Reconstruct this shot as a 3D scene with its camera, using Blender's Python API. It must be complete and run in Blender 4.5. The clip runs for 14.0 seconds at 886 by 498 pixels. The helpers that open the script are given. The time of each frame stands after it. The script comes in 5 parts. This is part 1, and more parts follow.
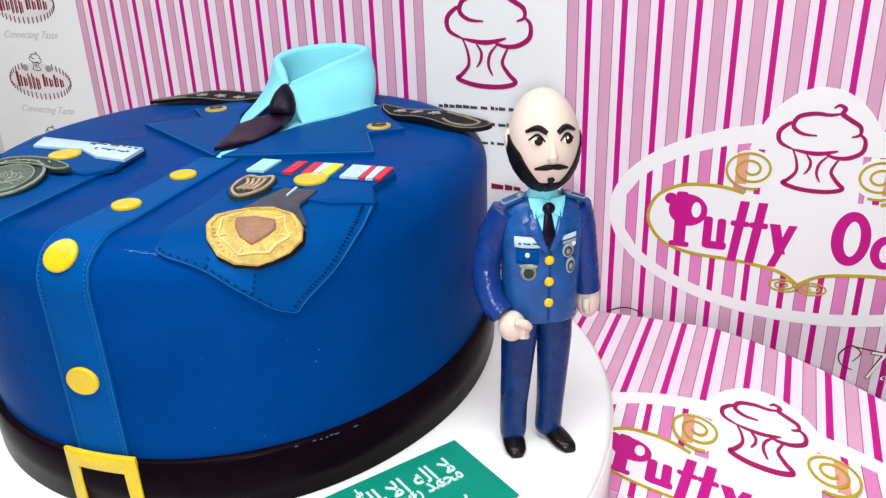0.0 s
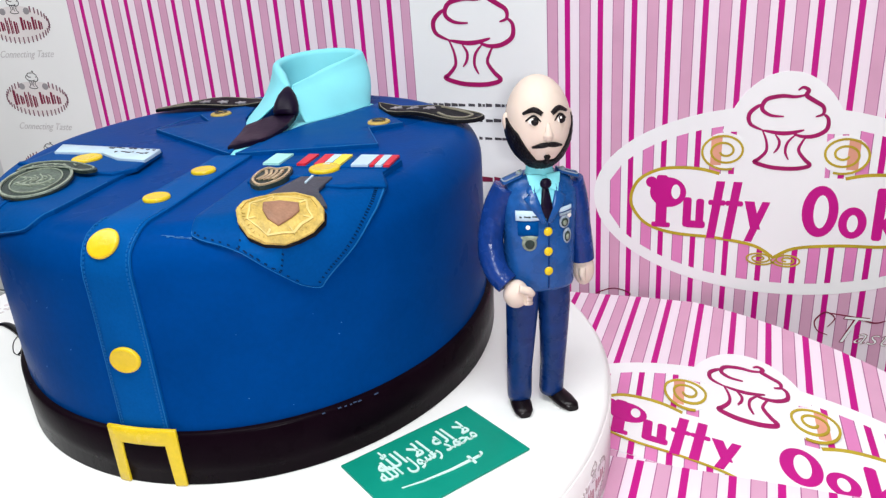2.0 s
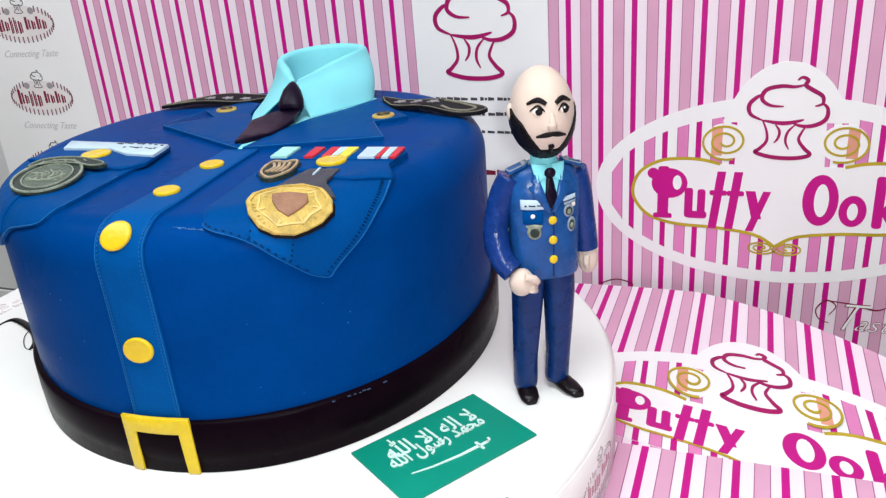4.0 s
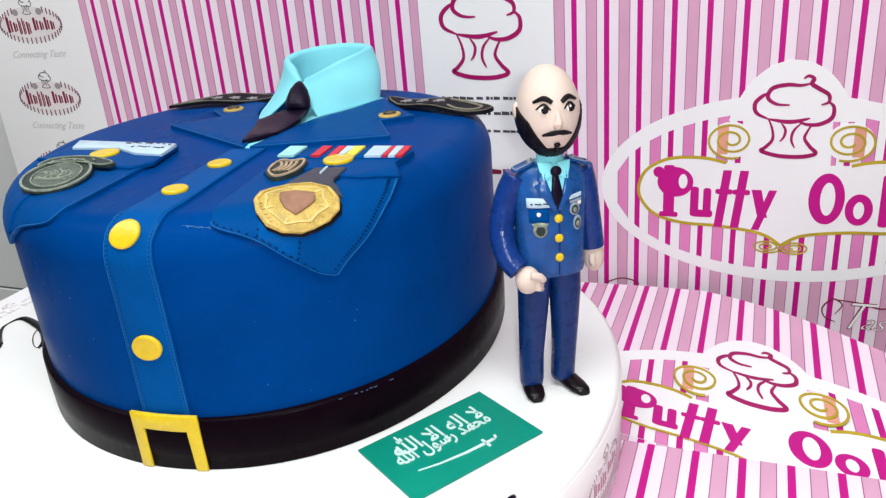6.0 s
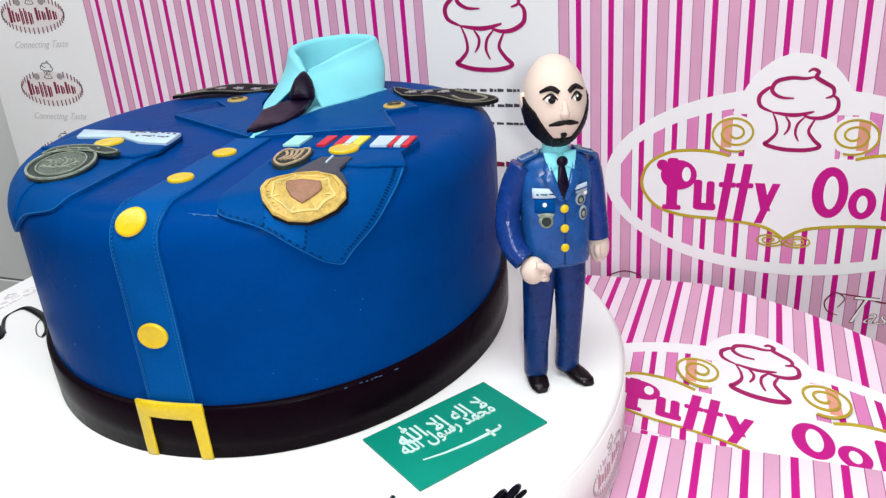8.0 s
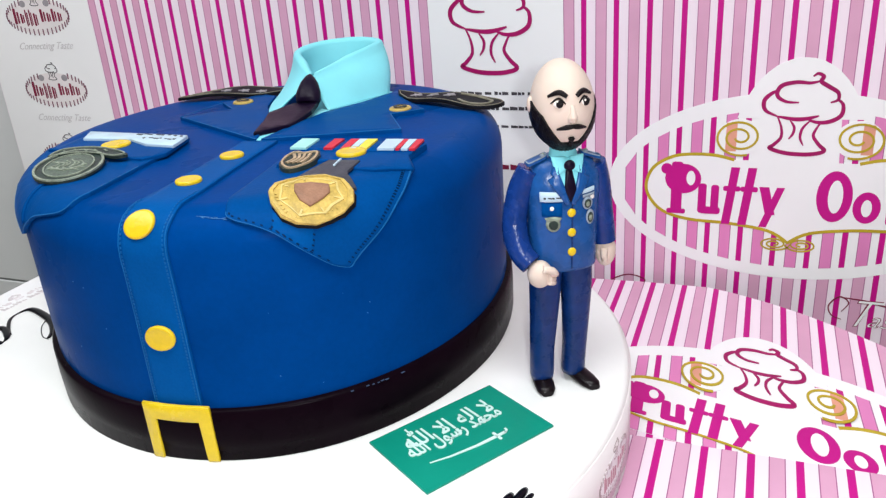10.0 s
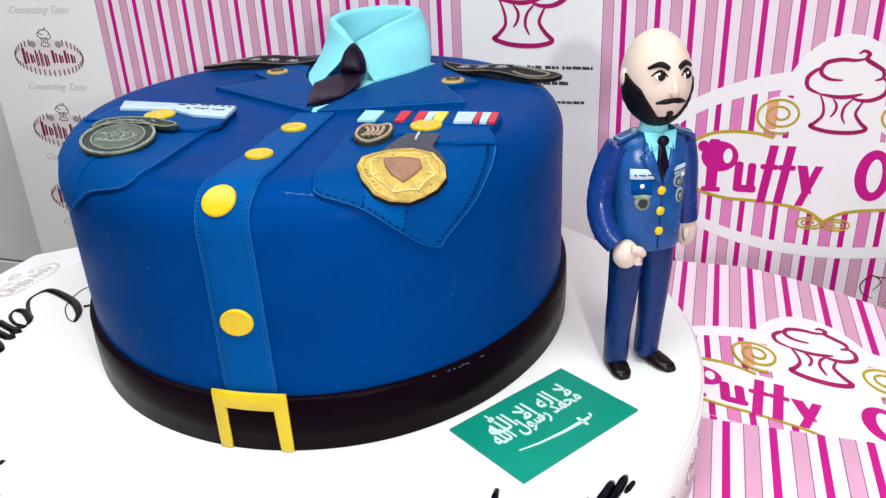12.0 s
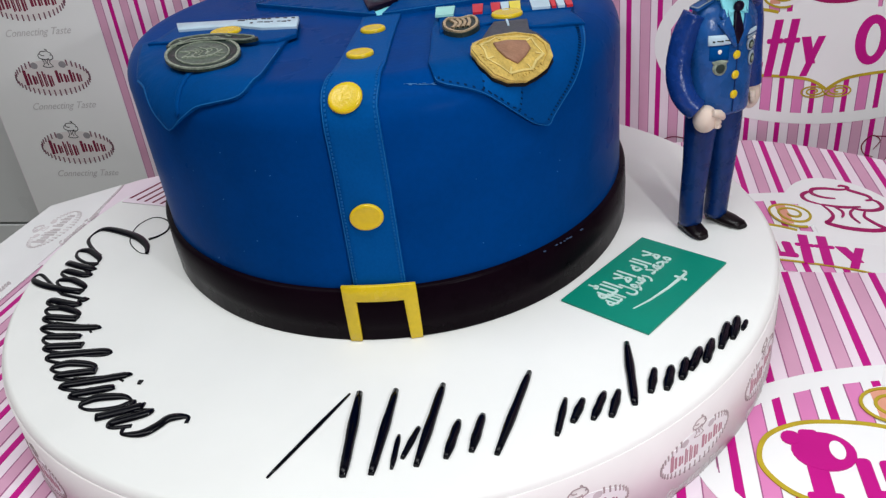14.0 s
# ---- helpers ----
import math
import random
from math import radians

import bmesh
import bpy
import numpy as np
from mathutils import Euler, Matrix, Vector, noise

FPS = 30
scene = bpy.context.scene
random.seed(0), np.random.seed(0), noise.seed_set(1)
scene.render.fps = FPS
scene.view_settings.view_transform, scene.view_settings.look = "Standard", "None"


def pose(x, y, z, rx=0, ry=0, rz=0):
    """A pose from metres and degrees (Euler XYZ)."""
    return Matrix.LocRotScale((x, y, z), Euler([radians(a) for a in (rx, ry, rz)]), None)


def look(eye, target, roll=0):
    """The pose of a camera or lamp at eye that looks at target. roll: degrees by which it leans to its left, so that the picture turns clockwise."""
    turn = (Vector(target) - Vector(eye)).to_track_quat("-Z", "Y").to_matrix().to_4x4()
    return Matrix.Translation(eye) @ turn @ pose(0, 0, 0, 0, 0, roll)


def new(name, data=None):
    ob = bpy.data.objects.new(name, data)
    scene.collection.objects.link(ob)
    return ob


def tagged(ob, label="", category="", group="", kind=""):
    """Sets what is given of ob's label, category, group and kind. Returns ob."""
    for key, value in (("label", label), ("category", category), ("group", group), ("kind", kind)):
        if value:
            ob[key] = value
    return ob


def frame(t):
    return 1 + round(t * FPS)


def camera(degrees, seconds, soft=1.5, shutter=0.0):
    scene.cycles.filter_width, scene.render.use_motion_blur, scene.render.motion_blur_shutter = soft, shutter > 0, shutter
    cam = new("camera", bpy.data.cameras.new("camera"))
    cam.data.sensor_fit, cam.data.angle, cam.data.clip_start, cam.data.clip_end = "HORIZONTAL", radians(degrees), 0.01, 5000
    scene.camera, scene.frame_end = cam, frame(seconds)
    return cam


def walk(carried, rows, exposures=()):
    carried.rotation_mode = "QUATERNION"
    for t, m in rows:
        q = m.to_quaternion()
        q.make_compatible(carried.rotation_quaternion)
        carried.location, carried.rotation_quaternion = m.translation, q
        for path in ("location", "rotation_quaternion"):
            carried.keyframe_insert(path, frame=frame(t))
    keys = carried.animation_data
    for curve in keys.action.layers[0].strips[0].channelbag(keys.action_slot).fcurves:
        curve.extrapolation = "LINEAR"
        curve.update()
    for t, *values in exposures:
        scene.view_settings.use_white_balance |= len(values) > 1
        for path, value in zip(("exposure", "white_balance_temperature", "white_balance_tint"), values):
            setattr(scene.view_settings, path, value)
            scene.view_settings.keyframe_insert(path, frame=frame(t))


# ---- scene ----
cam = camera(58.6, 14.0, soft=1.3)
PATH = [
    (0, (0.402, -0.458, 0.326), (-0.35, 1.227, -0.446), -2.1),
    (0.5, (0.402, -0.471, 0.324), (-0.297, 1.242, -0.434), -2.2),
    (1, (0.405, -0.491, 0.325), (-0.27, 1.228, -0.442), -3.6),
    (1.5, (0.405, -0.501, 0.326), (-0.302, 1.208, -0.436), -3.8),
    (2, (0.403, -0.51, 0.323), (-0.302, 1.205, -0.425), -4.0),
    (2.5, (0.402, -0.513, 0.322), (-0.298, 1.201, -0.435), -4.2),
    (3, (0.403, -0.517, 0.322), (-0.297, 1.199, -0.431), -4.4),
    (5.5, (0.402, -0.522, 0.32), (-0.313, 1.187, -0.436), -4.8),
    (6, (0.403, -0.523, 0.321), (-0.316, 1.185, -0.431), -4.8),
    (6.5, (0.402, -0.523, 0.319), (-0.314, 1.187, -0.433), -4.7),
    (7, (0.401, -0.524, 0.319), (-0.31, 1.185, -0.438), -4.6),
    (7.5, (0.4, -0.525, 0.319), (-0.311, 1.182, -0.444), -4.5),
    (8, (0.399, -0.526, 0.318), (-0.316, 1.178, -0.445), -4.5),
    (8.2, (0.399, -0.527, 0.319), (-0.317, 1.178, -0.443), -4.4),
    (10.5, (0.391, -0.528, 0.32), (-0.325, 1.179, -0.439), -4.3),
    (11, (0.378, -0.526, 0.321), (-0.325, 1.185, -0.44), -4.2),
    (11.5, (0.339, -0.524, 0.317), (-0.292, 1.206, -0.465), -3.2),
    (12, (0.307, -0.535, 0.316), (-0.293, 1.189, -0.503), -2.8),
    (12.5, (0.264, -0.549, 0.32), (-0.281, 1.176, -0.533), -2.4),
    (13, (0.235, -0.575, 0.325), (-0.271, 1.15, -0.552), -3.2),
    (13.5, (0.215, -0.593, 0.317), (-0.227, 1.144, -0.57), -4.1),
    (14, (0.204, -0.599, 0.307), (-0.219, 1.091, -0.674), -6.8),
]
EXPOSURES = [(0, 0.06), (3, -0.04), (8, -0.05), (11, -0.04), (12, 0.0), (12.5, -0.17), (13, -0.2), (13.5, -0.38), (14, -0.62)]
walk(cam, [(t, look(eye, target, roll)) for t, eye, target, roll in PATH], EXPOSURES)

# ---- world, light, exposure ----
world = bpy.data.worlds.new("world")
scene.world = world
world.use_nodes = True
world.node_tree.nodes["Background"].inputs[0].default_value = (0.9, 0.95, 1.0, 1)
world.node_tree.nodes["Background"].inputs[1].default_value = 0.0


def overhead_lamp(x, y, sx, sy, watts, rx=0.0, ry=0.0, z=1.45):
    """An unseen area lamp overhead, standing in for the shop's soft ceiling light."""
    lamp = bpy.data.lights.new("unseen_overhead_light", "AREA")
    lamp.shape, lamp.size, lamp.size_y, lamp.energy, lamp.color = "RECTANGLE", sx, sy, watts, (0.95, 0.98, 1.0)
    ob = new("unseen_overhead_light", lamp)
    ob.matrix_world = pose(x, y, z, rx, ry, 0)
    return ob


overhead_lamp(0.38, -0.60, 1.2, 0.6, 21.5)
# second lamp, added to brighten the left of the backdrop
overhead_lamp(-1.00, -0.40, 1.2, 0.6, 13)
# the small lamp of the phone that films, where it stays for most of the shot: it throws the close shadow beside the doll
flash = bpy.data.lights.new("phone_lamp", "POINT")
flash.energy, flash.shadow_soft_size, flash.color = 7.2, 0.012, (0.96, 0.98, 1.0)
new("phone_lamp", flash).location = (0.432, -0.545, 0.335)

# ---- materials ----


def material(name, color, rough=0.5, metal=0.0, vary=0.06, scale=40.0, bump=0.0, bump_scale=300.0, coat=0.0, sss=0.0, fine=0.0, spec=0.25, ior=1.45):
    """A painted, printed or sugar surface: colour with mottling at two scales and fine relief."""
    m = bpy.data.materials.new(name)
    m.use_nodes = True
    nt = m.node_tree
    b = nt.nodes["Principled BSDF"]
    b.inputs["Roughness"].default_value = rough
    b.inputs["Metallic"].default_value = metal
    b.inputs["Coat Weight"].default_value = coat
    b.inputs["Specular IOR Level"].default_value = spec
    b.inputs["IOR"].default_value = ior
    b.inputs["Coat Roughness"].default_value = 0.25
    if sss:
        b.inputs["Subsurface Weight"].default_value = sss
        b.inputs["Subsurface Radius"].default_value = (0.004, 0.003, 0.002)
    tc = nt.nodes.new("ShaderNodeTexCoord")
    big = nt.nodes.new("ShaderNodeTexNoise")
    big.inputs["Scale"].default_value = scale
    big.inputs["Detail"].default_value = 5
    small = nt.nodes.new("ShaderNodeTexNoise")
    small.inputs["Scale"].default_value = bump_scale
    small.inputs["Detail"].default_value = 3
    nt.links.new(tc.outputs["Object"], big.inputs["Vector"])
    nt.links.new(tc.outputs["Object"], small.inputs["Vector"])
    ramp = nt.nodes.new("ShaderNodeMapRange")
    ramp.inputs["From Min"].default_value, ramp.inputs["From Max"].default_value = 0.3, 0.7
    ramp.inputs["To Min"].default_value, ramp.inputs["To Max"].default_value = 1 - vary, 1 + vary
    nt.links.new(big.outputs["Fac"], ramp.inputs["Value"])
    ramp2 = nt.nodes.new("ShaderNodeMapRange")
    ramp2.inputs["From Min"].default_value, ramp2.inputs["From Max"].default_value = 0.3, 0.7
    ramp2.inputs["To Min"].default_value, ramp2.inputs["To Max"].default_value = 1 - fine, 1 + fine
    nt.links.new(small.outputs["Fac"], ramp2.inputs["Value"])
    mul = nt.nodes.new("ShaderNodeMath")
    mul.operation = "MULTIPLY"
    nt.links.new(ramp.outputs[0], mul.inputs[0])
    nt.links.new(ramp2.outputs[0], mul.inputs[1])
    mix = nt.nodes.new("ShaderNodeVectorMath")
    mix.operation = "SCALE"
    mix.inputs[0].default_value = color[:3]
    nt.links.new(mul.outputs[0], mix.inputs["Scale"])
    nt.links.new(mix.outputs[0], b.inputs["Base Color"])
    rr = nt.nodes.new("ShaderNodeMapRange")
    rr.inputs["From Min"].default_value, rr.inputs["From Max"].default_value = 0.3, 0.7
    rr.inputs["To Min"].default_value, rr.inputs["To Max"].default_value = max(rough - 0.06, 0.02), min(rough + 0.06, 1)
    nt.links.new(big.outputs["Fac"], rr.inputs["Value"])
    nt.links.new(rr.outputs[0], b.inputs["Roughness"])
    if bump:
        bp = nt.nodes.new("ShaderNodeBump")
        bp.inputs["Strength"].default_value = 1.0
        bp.inputs["Distance"].default_value = bump
        nt.links.new(small.outputs["Fac"], bp.inputs["Height"])
        nt.links.new(bp.outputs[0], b.inputs["Normal"])
    return m


def srgb(h):
    """Linear colour from a hex string."""
    out = []
    for i in (0, 2, 4):
        c = int(h[i:i + 2], 16) / 255
        out.append(c / 12.92 if c <= 0.04045 else ((c + 0.055) / 1.055) ** 2.4)
    return tuple(out)


M_BLUE = material("blue_fondant", srgb("003C80"), 0.30, spec=0.5, ior=1.045, vary=0.13, scale=14, bump=0.00012, bump_scale=260, fine=0.04)
M_BLUE2 = material("blue_fondant_applied", srgb("034586"), 0.34, spec=0.5, ior=1.05, vary=0.07, scale=30, bump=0.00015, bump_scale=500, fine=0.05)
M_STRIP = material("paler_blue_fondant_strip", srgb("044E92"), 0.34, spec=0.5, ior=1.05, vary=0.07, scale=30, bump=0.00015, bump_scale=500, fine=0.05)
M_STITCH = material("stitch_marks", srgb("0E5898"), 0.5, vary=0.05, spec=0.1)
M_EDGE = material("pale_edge_highlight_fondant", srgb("1662A0"), 0.45, spec=0.1, vary=0.15, scale=90)
M_PRICK = material("pricked_stitch_holes", srgb("022850"), 0.5, vary=0.05, spec=0.05)
M_BLACK = material("black_fondant", srgb("10060E"), 0.30, spec=0.5, ior=1.09, vary=0.2, scale=25, bump=0.0001, bump_scale=400, fine=0.06)
M_PLUM = material("plum_black_fondant", srgb("140A20"), 0.36, spec=0.14, vary=0.15, scale=60, bump=0.0002, bump_scale=500, fine=0.08)
M_YELLOW = material("yellow_fondant", srgb("DEBE1C"), 0.24, spec=0.5, vary=0.06, scale=60, bump=0.0002, bump_scale=400, fine=0.04)
M_AQUA = material("aqua_fondant", srgb("86E0EA"), 0.5, vary=0.04, scale=30, bump=0.0001, bump_scale=400)
M_WHITE = material("white_board_icing", srgb("F2F3F0"), 0.45, vary=0.02, scale=12, bump=0.00008, bump_scale=150)
M_PAPER = material("white_print_paper", srgb("F2E4EE"), 0.55, vary=0.02, scale=8, bump=0.00004, bump_scale=200)
M_PAPER2 = material("white_panel_paper", srgb("F3F4F4"), 0.55, vary=0.02, scale=8, bump=0.00004, bump_scale=200)
M_MAGENTA = material("magenta_print", srgb("C21086"), 0.5, vary=0.05, scale=20)
M_HOT = material("hot_pink_print", srgb("DE86BC"), 0.5, vary=0.05, scale=20)
M_DUSTY = material("dusty_pink_print", srgb("D8A4C0"), 0.5, vary=0.05, scale=20)
M_MAUVE = material("mauve_outline_print", srgb("A8688F"), 0.5, vary=0.05, scale=20)
M_DARKMAG = material("dark_magenta_print", srgb("A2125F"), 0.5, vary=0.1, scale=30)
M_GOLDP = material("gold_print", srgb("B8A22A"), 0.5, vary=0.12, scale=60)
M_ORANGE = material("orange_print", srgb("E0A088"), 0.5, vary=0.05)
M_GREYP = material("grey_print", srgb("4A474C"), 0.55, vary=0.1, scale=80)
M_LIGHTP = material("pale_print", srgb("9C989C"), 0.55, vary=0.1, scale=80)
M_REDP = material("dark_red_print", srgb("7E2140"), 0.55, vary=0.12, scale=80)
M_INK = material("maroon_grey_print", srgb("7C5060"), 0.55, vary=0.12, scale=80)
M_SLOGAN = material("mid_grey_print", srgb("CECCCD"), 0.55, vary=0.1, scale=80)
M_GHOST = material("washed_out_grey_print", srgb("DDD6D8"), 0.55, vary=0.1, scale=80)
M_FAINT = material("faint_grey_print", srgb("CFC8CA"), 0.55, vary=0.1, scale=80)
M_PALERED = material("pale_red_print", srgb("BE8C98"), 0.55, vary=0.1, scale=80)
M_TICK = material("brown_grey_print", srgb("B0A2A2"), 0.55, vary=0.15, scale=80)
M_BANDP = material("pale_pink_ribbon", srgb("E8E2E2"), 0.5, vary=0.04, scale=20)
M_GREEN = material("green_sugar_sheet", srgb("078C76"), 0.5, vary=0.04, scale=40, bump=0.0001)
M_WPRINT = material("white_print", srgb("D2EEE6"), 0.5, vary=0.04)
M_ICING = material("black_piping_gel", srgb("03030C"), 0.12, vary=0.2, scale=60, spec=0.22)
M_SKIN = material("skin_sugar_paste", srgb("DCCABC"), 0.5, vary=0.03, scale=60, sss=0.15)
M_TILE = material("glazed_wall_tile", srgb("DDE0E0"), 0.3, vary=0.02, scale=4)
M_GROUT = material("grey_grout", srgb("A4A8A8"), 0.8, vary=0.1)
M_PLASTER = material("white_plaster", srgb("E2E2DE"), 0.8, vary=0.03, scale=3, bump=0.0003)
M_SHOP = material("unseen_wall_bounce_grey", srgb("B4B0AA"), 0.8, vary=0.05, scale=3, bump=0.0003)
M_FLOOR = material("floor_tile", srgb("B9B4AC"), 0.4, vary=0.08, scale=5)
M_DESK = material("pale_laminate", srgb("D8D4CE"), 0.4, vary=0.04, scale=6)
M_GOLD = material("antique_gold_paste", srgb("C4A85A"), 0.38, metal=0.0, vary=0.25, scale=120, bump=0.0003, bump_scale=700, fine=0.12)
M_GOLDPALE = material("pale_gold_paste", srgb("D4C07A"), 0.38, vary=0.15, scale=120)
M_GLINT = material("pale_glint_fondant", srgb("3C4C66"), 0.6, vary=0.2, scale=200)
M_RUBBED = material("rubbed_blue_fondant", srgb("366CA2"), 0.6, vary=0.2, scale=200)
M_BRONZE = material("bronze_brown_paste", srgb("96705A"), 0.5, vary=0.15, scale=120, bump=0.0002, bump_scale=700, fine=0.1)
M_OLIVE = material("dark_olive_paste", srgb("2A3632"), 0.40, vary=0.3, scale=160, bump=0.0003, bump_scale=700, fine=0.2)
M_OLIVE2 = material("grey_gold_paste", srgb("8C9686"), 0.42, vary=0.3, scale=200, bump=0.0003, bump_scale=700, fine=0.2)
M_OLIVEM = material("mid_olive_paste", srgb("5A665C"), 0.42, vary=0.3, scale=220, bump=0.0005, bump_scale=500, fine=0.25)
M_CHAR = material("charcoal_paste", srgb("42454E"), 0.5, vary=0.2, scale=120, bump=0.0002, bump_scale=600, fine=0.12)
M_BOARD = material("black_shoulder_and_shade_paste", srgb("101016"), 0.6, spec=0.15, vary=0.2, scale=120, bump=0.0002, bump_scale=600, fine=0.12)
M_BADGE = material("tan_bronze_paste", srgb("B49E80"), 0.45, vary=0.2, scale=160, bump=0.0002, bump_scale=700, fine=0.15)
M_SILVER = material("grey_silver_paste", srgb("8C9AA8"), 0.4, vary=0.15, scale=160, bump=0.0002, bump_scale=700, fine=0.12)
M_OUTGOLD = material("dull_gold_paste", srgb("868270"), 0.45, vary=0.2, scale=160)
M_PLATE = material("pale_plate_paste", srgb("BCD4E2"), 0.45, vary=0.08, scale=80)
M_RED = material("red_paste", srgb("CE2A3A"), 0.45, vary=0.08, scale=80)
M_CREAM = material("cream_yellow_paste", srgb("EAD84A"), 0.45, vary=0.08, scale=80)
M_MINT = material("mint_paste", srgb("A4E2DA"), 0.45, vary=0.08, scale=80)

# ---- mesh helpers ----


def part(name, bm, mat, parent=None, label="", smooth=False):
    """Links a bmesh as one mesh object under a thing or a part."""
    me = bpy.data.meshes.new(name)
    bmesh.ops.recalc_face_normals(bm, faces=bm.faces)
    bm.to_mesh(me)
    bm.free()
    for mm in (mat if isinstance(mat, (list, tuple)) else [mat]):
        me.materials.append(mm)
    if smooth:
        me.polygons.foreach_set("use_smooth", [True] * len(me.polygons))
    ob = new(name, me)
    if parent is not None:
        ob.parent = parent
    if label:
        ob["label"] = label
    return ob


def thing(name, label, category, group="", kind="", at=(0, 0, 0)):
    ob = new(name)
    ob.location = at
    ob.empty_display_size = 0.02
    return tagged(ob, label, category, group, kind)


def box_bm(x0, x1, y0, y1, z0, z1, bevel=0.0, segs=2):
    bm = bmesh.new()
    bmesh.ops.create_cube(bm, size=1)
    for v in bm.verts:
        v.co = Vector(((x0 + x1) / 2 + v.co.x * (x1 - x0), (y0 + y1) / 2 + v.co.y * (y1 - y0), (z0 + z1) / 2 + v.co.z * (z1 - z0)))
    if bevel:
        bmesh.ops.bevel(bm, geom=bm.edges[:], offset=bevel, segments=segs, affect="EDGES", profile=0.5)
    return bm


def prism(bm, outline, put, h0, h1, mi=0, cell=0.0):
    """A slab over a 2D outline, carried by put(a, b, h) onto a surface; cell cuts it so that it can follow a curve."""
    outline = list(outline)
    flat = bmesh.new()
    flat.faces.new([flat.verts.new((a, b, 0)) for a, b in outline])
    bmesh.ops.triangulate(flat, faces=flat.faces[:])
    if cell:
        lo = [min(p[k] for p in outline) for k in (0, 1)]
        hi = [max(p[k] for p in outline) for k in (0, 1)]
        for k in (0, 1):
            n = int((hi[k] - lo[k]) / cell)
            for i in range(1, n + 1):
                co = [0, 0, 0]
                co[k] = lo[k] + (hi[k] - lo[k]) * i / (n + 1)
                no = [0, 0, 0]
                no[k] = 1
                bmesh.ops.bisect_plane(flat, geom=flat.verts[:] + flat.edges[:] + flat.faces[:], plane_co=co, plane_no=no, dist=1e-7)
    if cell:
        bmesh.ops.remove_doubles(flat, verts=flat.verts[:], dist=3e-5)
        bmesh.ops.triangulate(flat, faces=flat.faces[:])
    flat.verts.index_update()
    rim = {}
    turn = 1 if sum(p[0] * q[1] - q[0] * p[1] for p, q in zip(outline, outline[1:] + outline[:1])) > 0 else -1
    for e in flat.edges:
        if len(e.link_faces) == 1:
            lp = e.link_loops[0]
            d = (lp.link_loop_next.vert.co - lp.vert.co).normalized()
            inward = Vector((-d.y, d.x, 0)) * turn
            for v in e.verts:
                rim[v.index] = rim.get(v.index, Vector()) + inward
    soft = min(0.0006, 0.35 * (h1 - h0)) if cell else 0.0
    top = [bm.verts.new(put(v.co.x, v.co.y, h1)) for v in flat.verts]
    for fc in flat.faces:
        nf = bm.faces.new([top[v.index] for v in fc.verts])
        nf.material_index, nf.smooth = mi, bool(cell)
    ring, low = {}, {}
    flat.verts.ensure_lookup_table()
    for k in rim:
        c = flat.verts[k].co - rim[k].normalized() * soft
        ring[k] = bm.verts.new(put(c.x, c.y, h1 - soft))
        low[k] = bm.verts.new(put(c.x, c.y, h0))
    for e in flat.edges:
        if len(e.link_faces) == 1:
            a, b = e.verts[0].index, e.verts[1].index
            if soft:
                nf = bm.faces.new((top[a], top[b], ring[b], ring[a]))
                nf.material_index, nf.smooth = mi, True
            nf = bm.faces.new((ring[a], ring[b], low[b], low[a]))
            nf.material_index = mi
    flat.free()
    return bm


def smooth_line(pts, closed=False, n=8):
    """Catmull-Rom through the points."""
    out = []
    m = len(pts)
    dim = len(pts[0])
    for i in range(m if closed else m - 1):
        p = [pts[(i + k) % m] if closed else pts[min(max(i + k, 0), m - 1)] for k in (-1, 0, 1, 2)]
        for j in range(n):
            t = j / n
            out.append(tuple(0.5 * (2 * p[1][d] + (p[2][d] - p[0][d]) * t + (2 * p[0][d] - 5 * p[1][d] + 4 * p[2][d] - p[3][d]) * t * t
                                    + (3 * p[1][d] - p[0][d] - 3 * p[2][d] + p[3][d]) * t ** 3) for d in range(dim)))
    if not closed:
        out.append(tuple(pts[-1]))
    return out


def ribbon(bm, pts, width, put, h0, h1, closed=False, taper=False, mi=0):
    """A flat printed stroke along a 2D line."""
    m = len(pts)
    rows = []
    for i in range(m):
        a, b = (pts[(i - 1) % m], pts[(i + 1) % m]) if closed else (pts[max(i - 1, 0)], pts[min(i + 1, m - 1)])
        d = Vector((b[0] - a[0], b[1] - a[1]))
        d = d.normalized() if d.length > 1e-9 else Vector((1, 0))
        w = width / 2
        if taper:
            s = i / (m - 1)
            w *= 0.25 + 0.75 * math.sin(math.pi * min(max(s, 0.02), 0.98)) ** 0.7
        q = Vector(pts[i][:2])
        nn = Vector((-d.y, d.x)) * w
        rows.append([bm.verts.new(put(*(q + nn), h1)), bm.verts.new(put(*(q - nn), h1)), bm.verts.new(put(*(q - nn), h0)), bm.verts.new(put(*(q + nn), h0))])
    for i in range(m if closed else m - 1):
        r, s = rows[i], rows[(i + 1) % m]
        for k in (0, 1, 3):
            f = bm.faces.new((r[k], r[(k + 1) % 4], s[(k + 1) % 4], s[k]))
            f.material_index = mi
    return bm


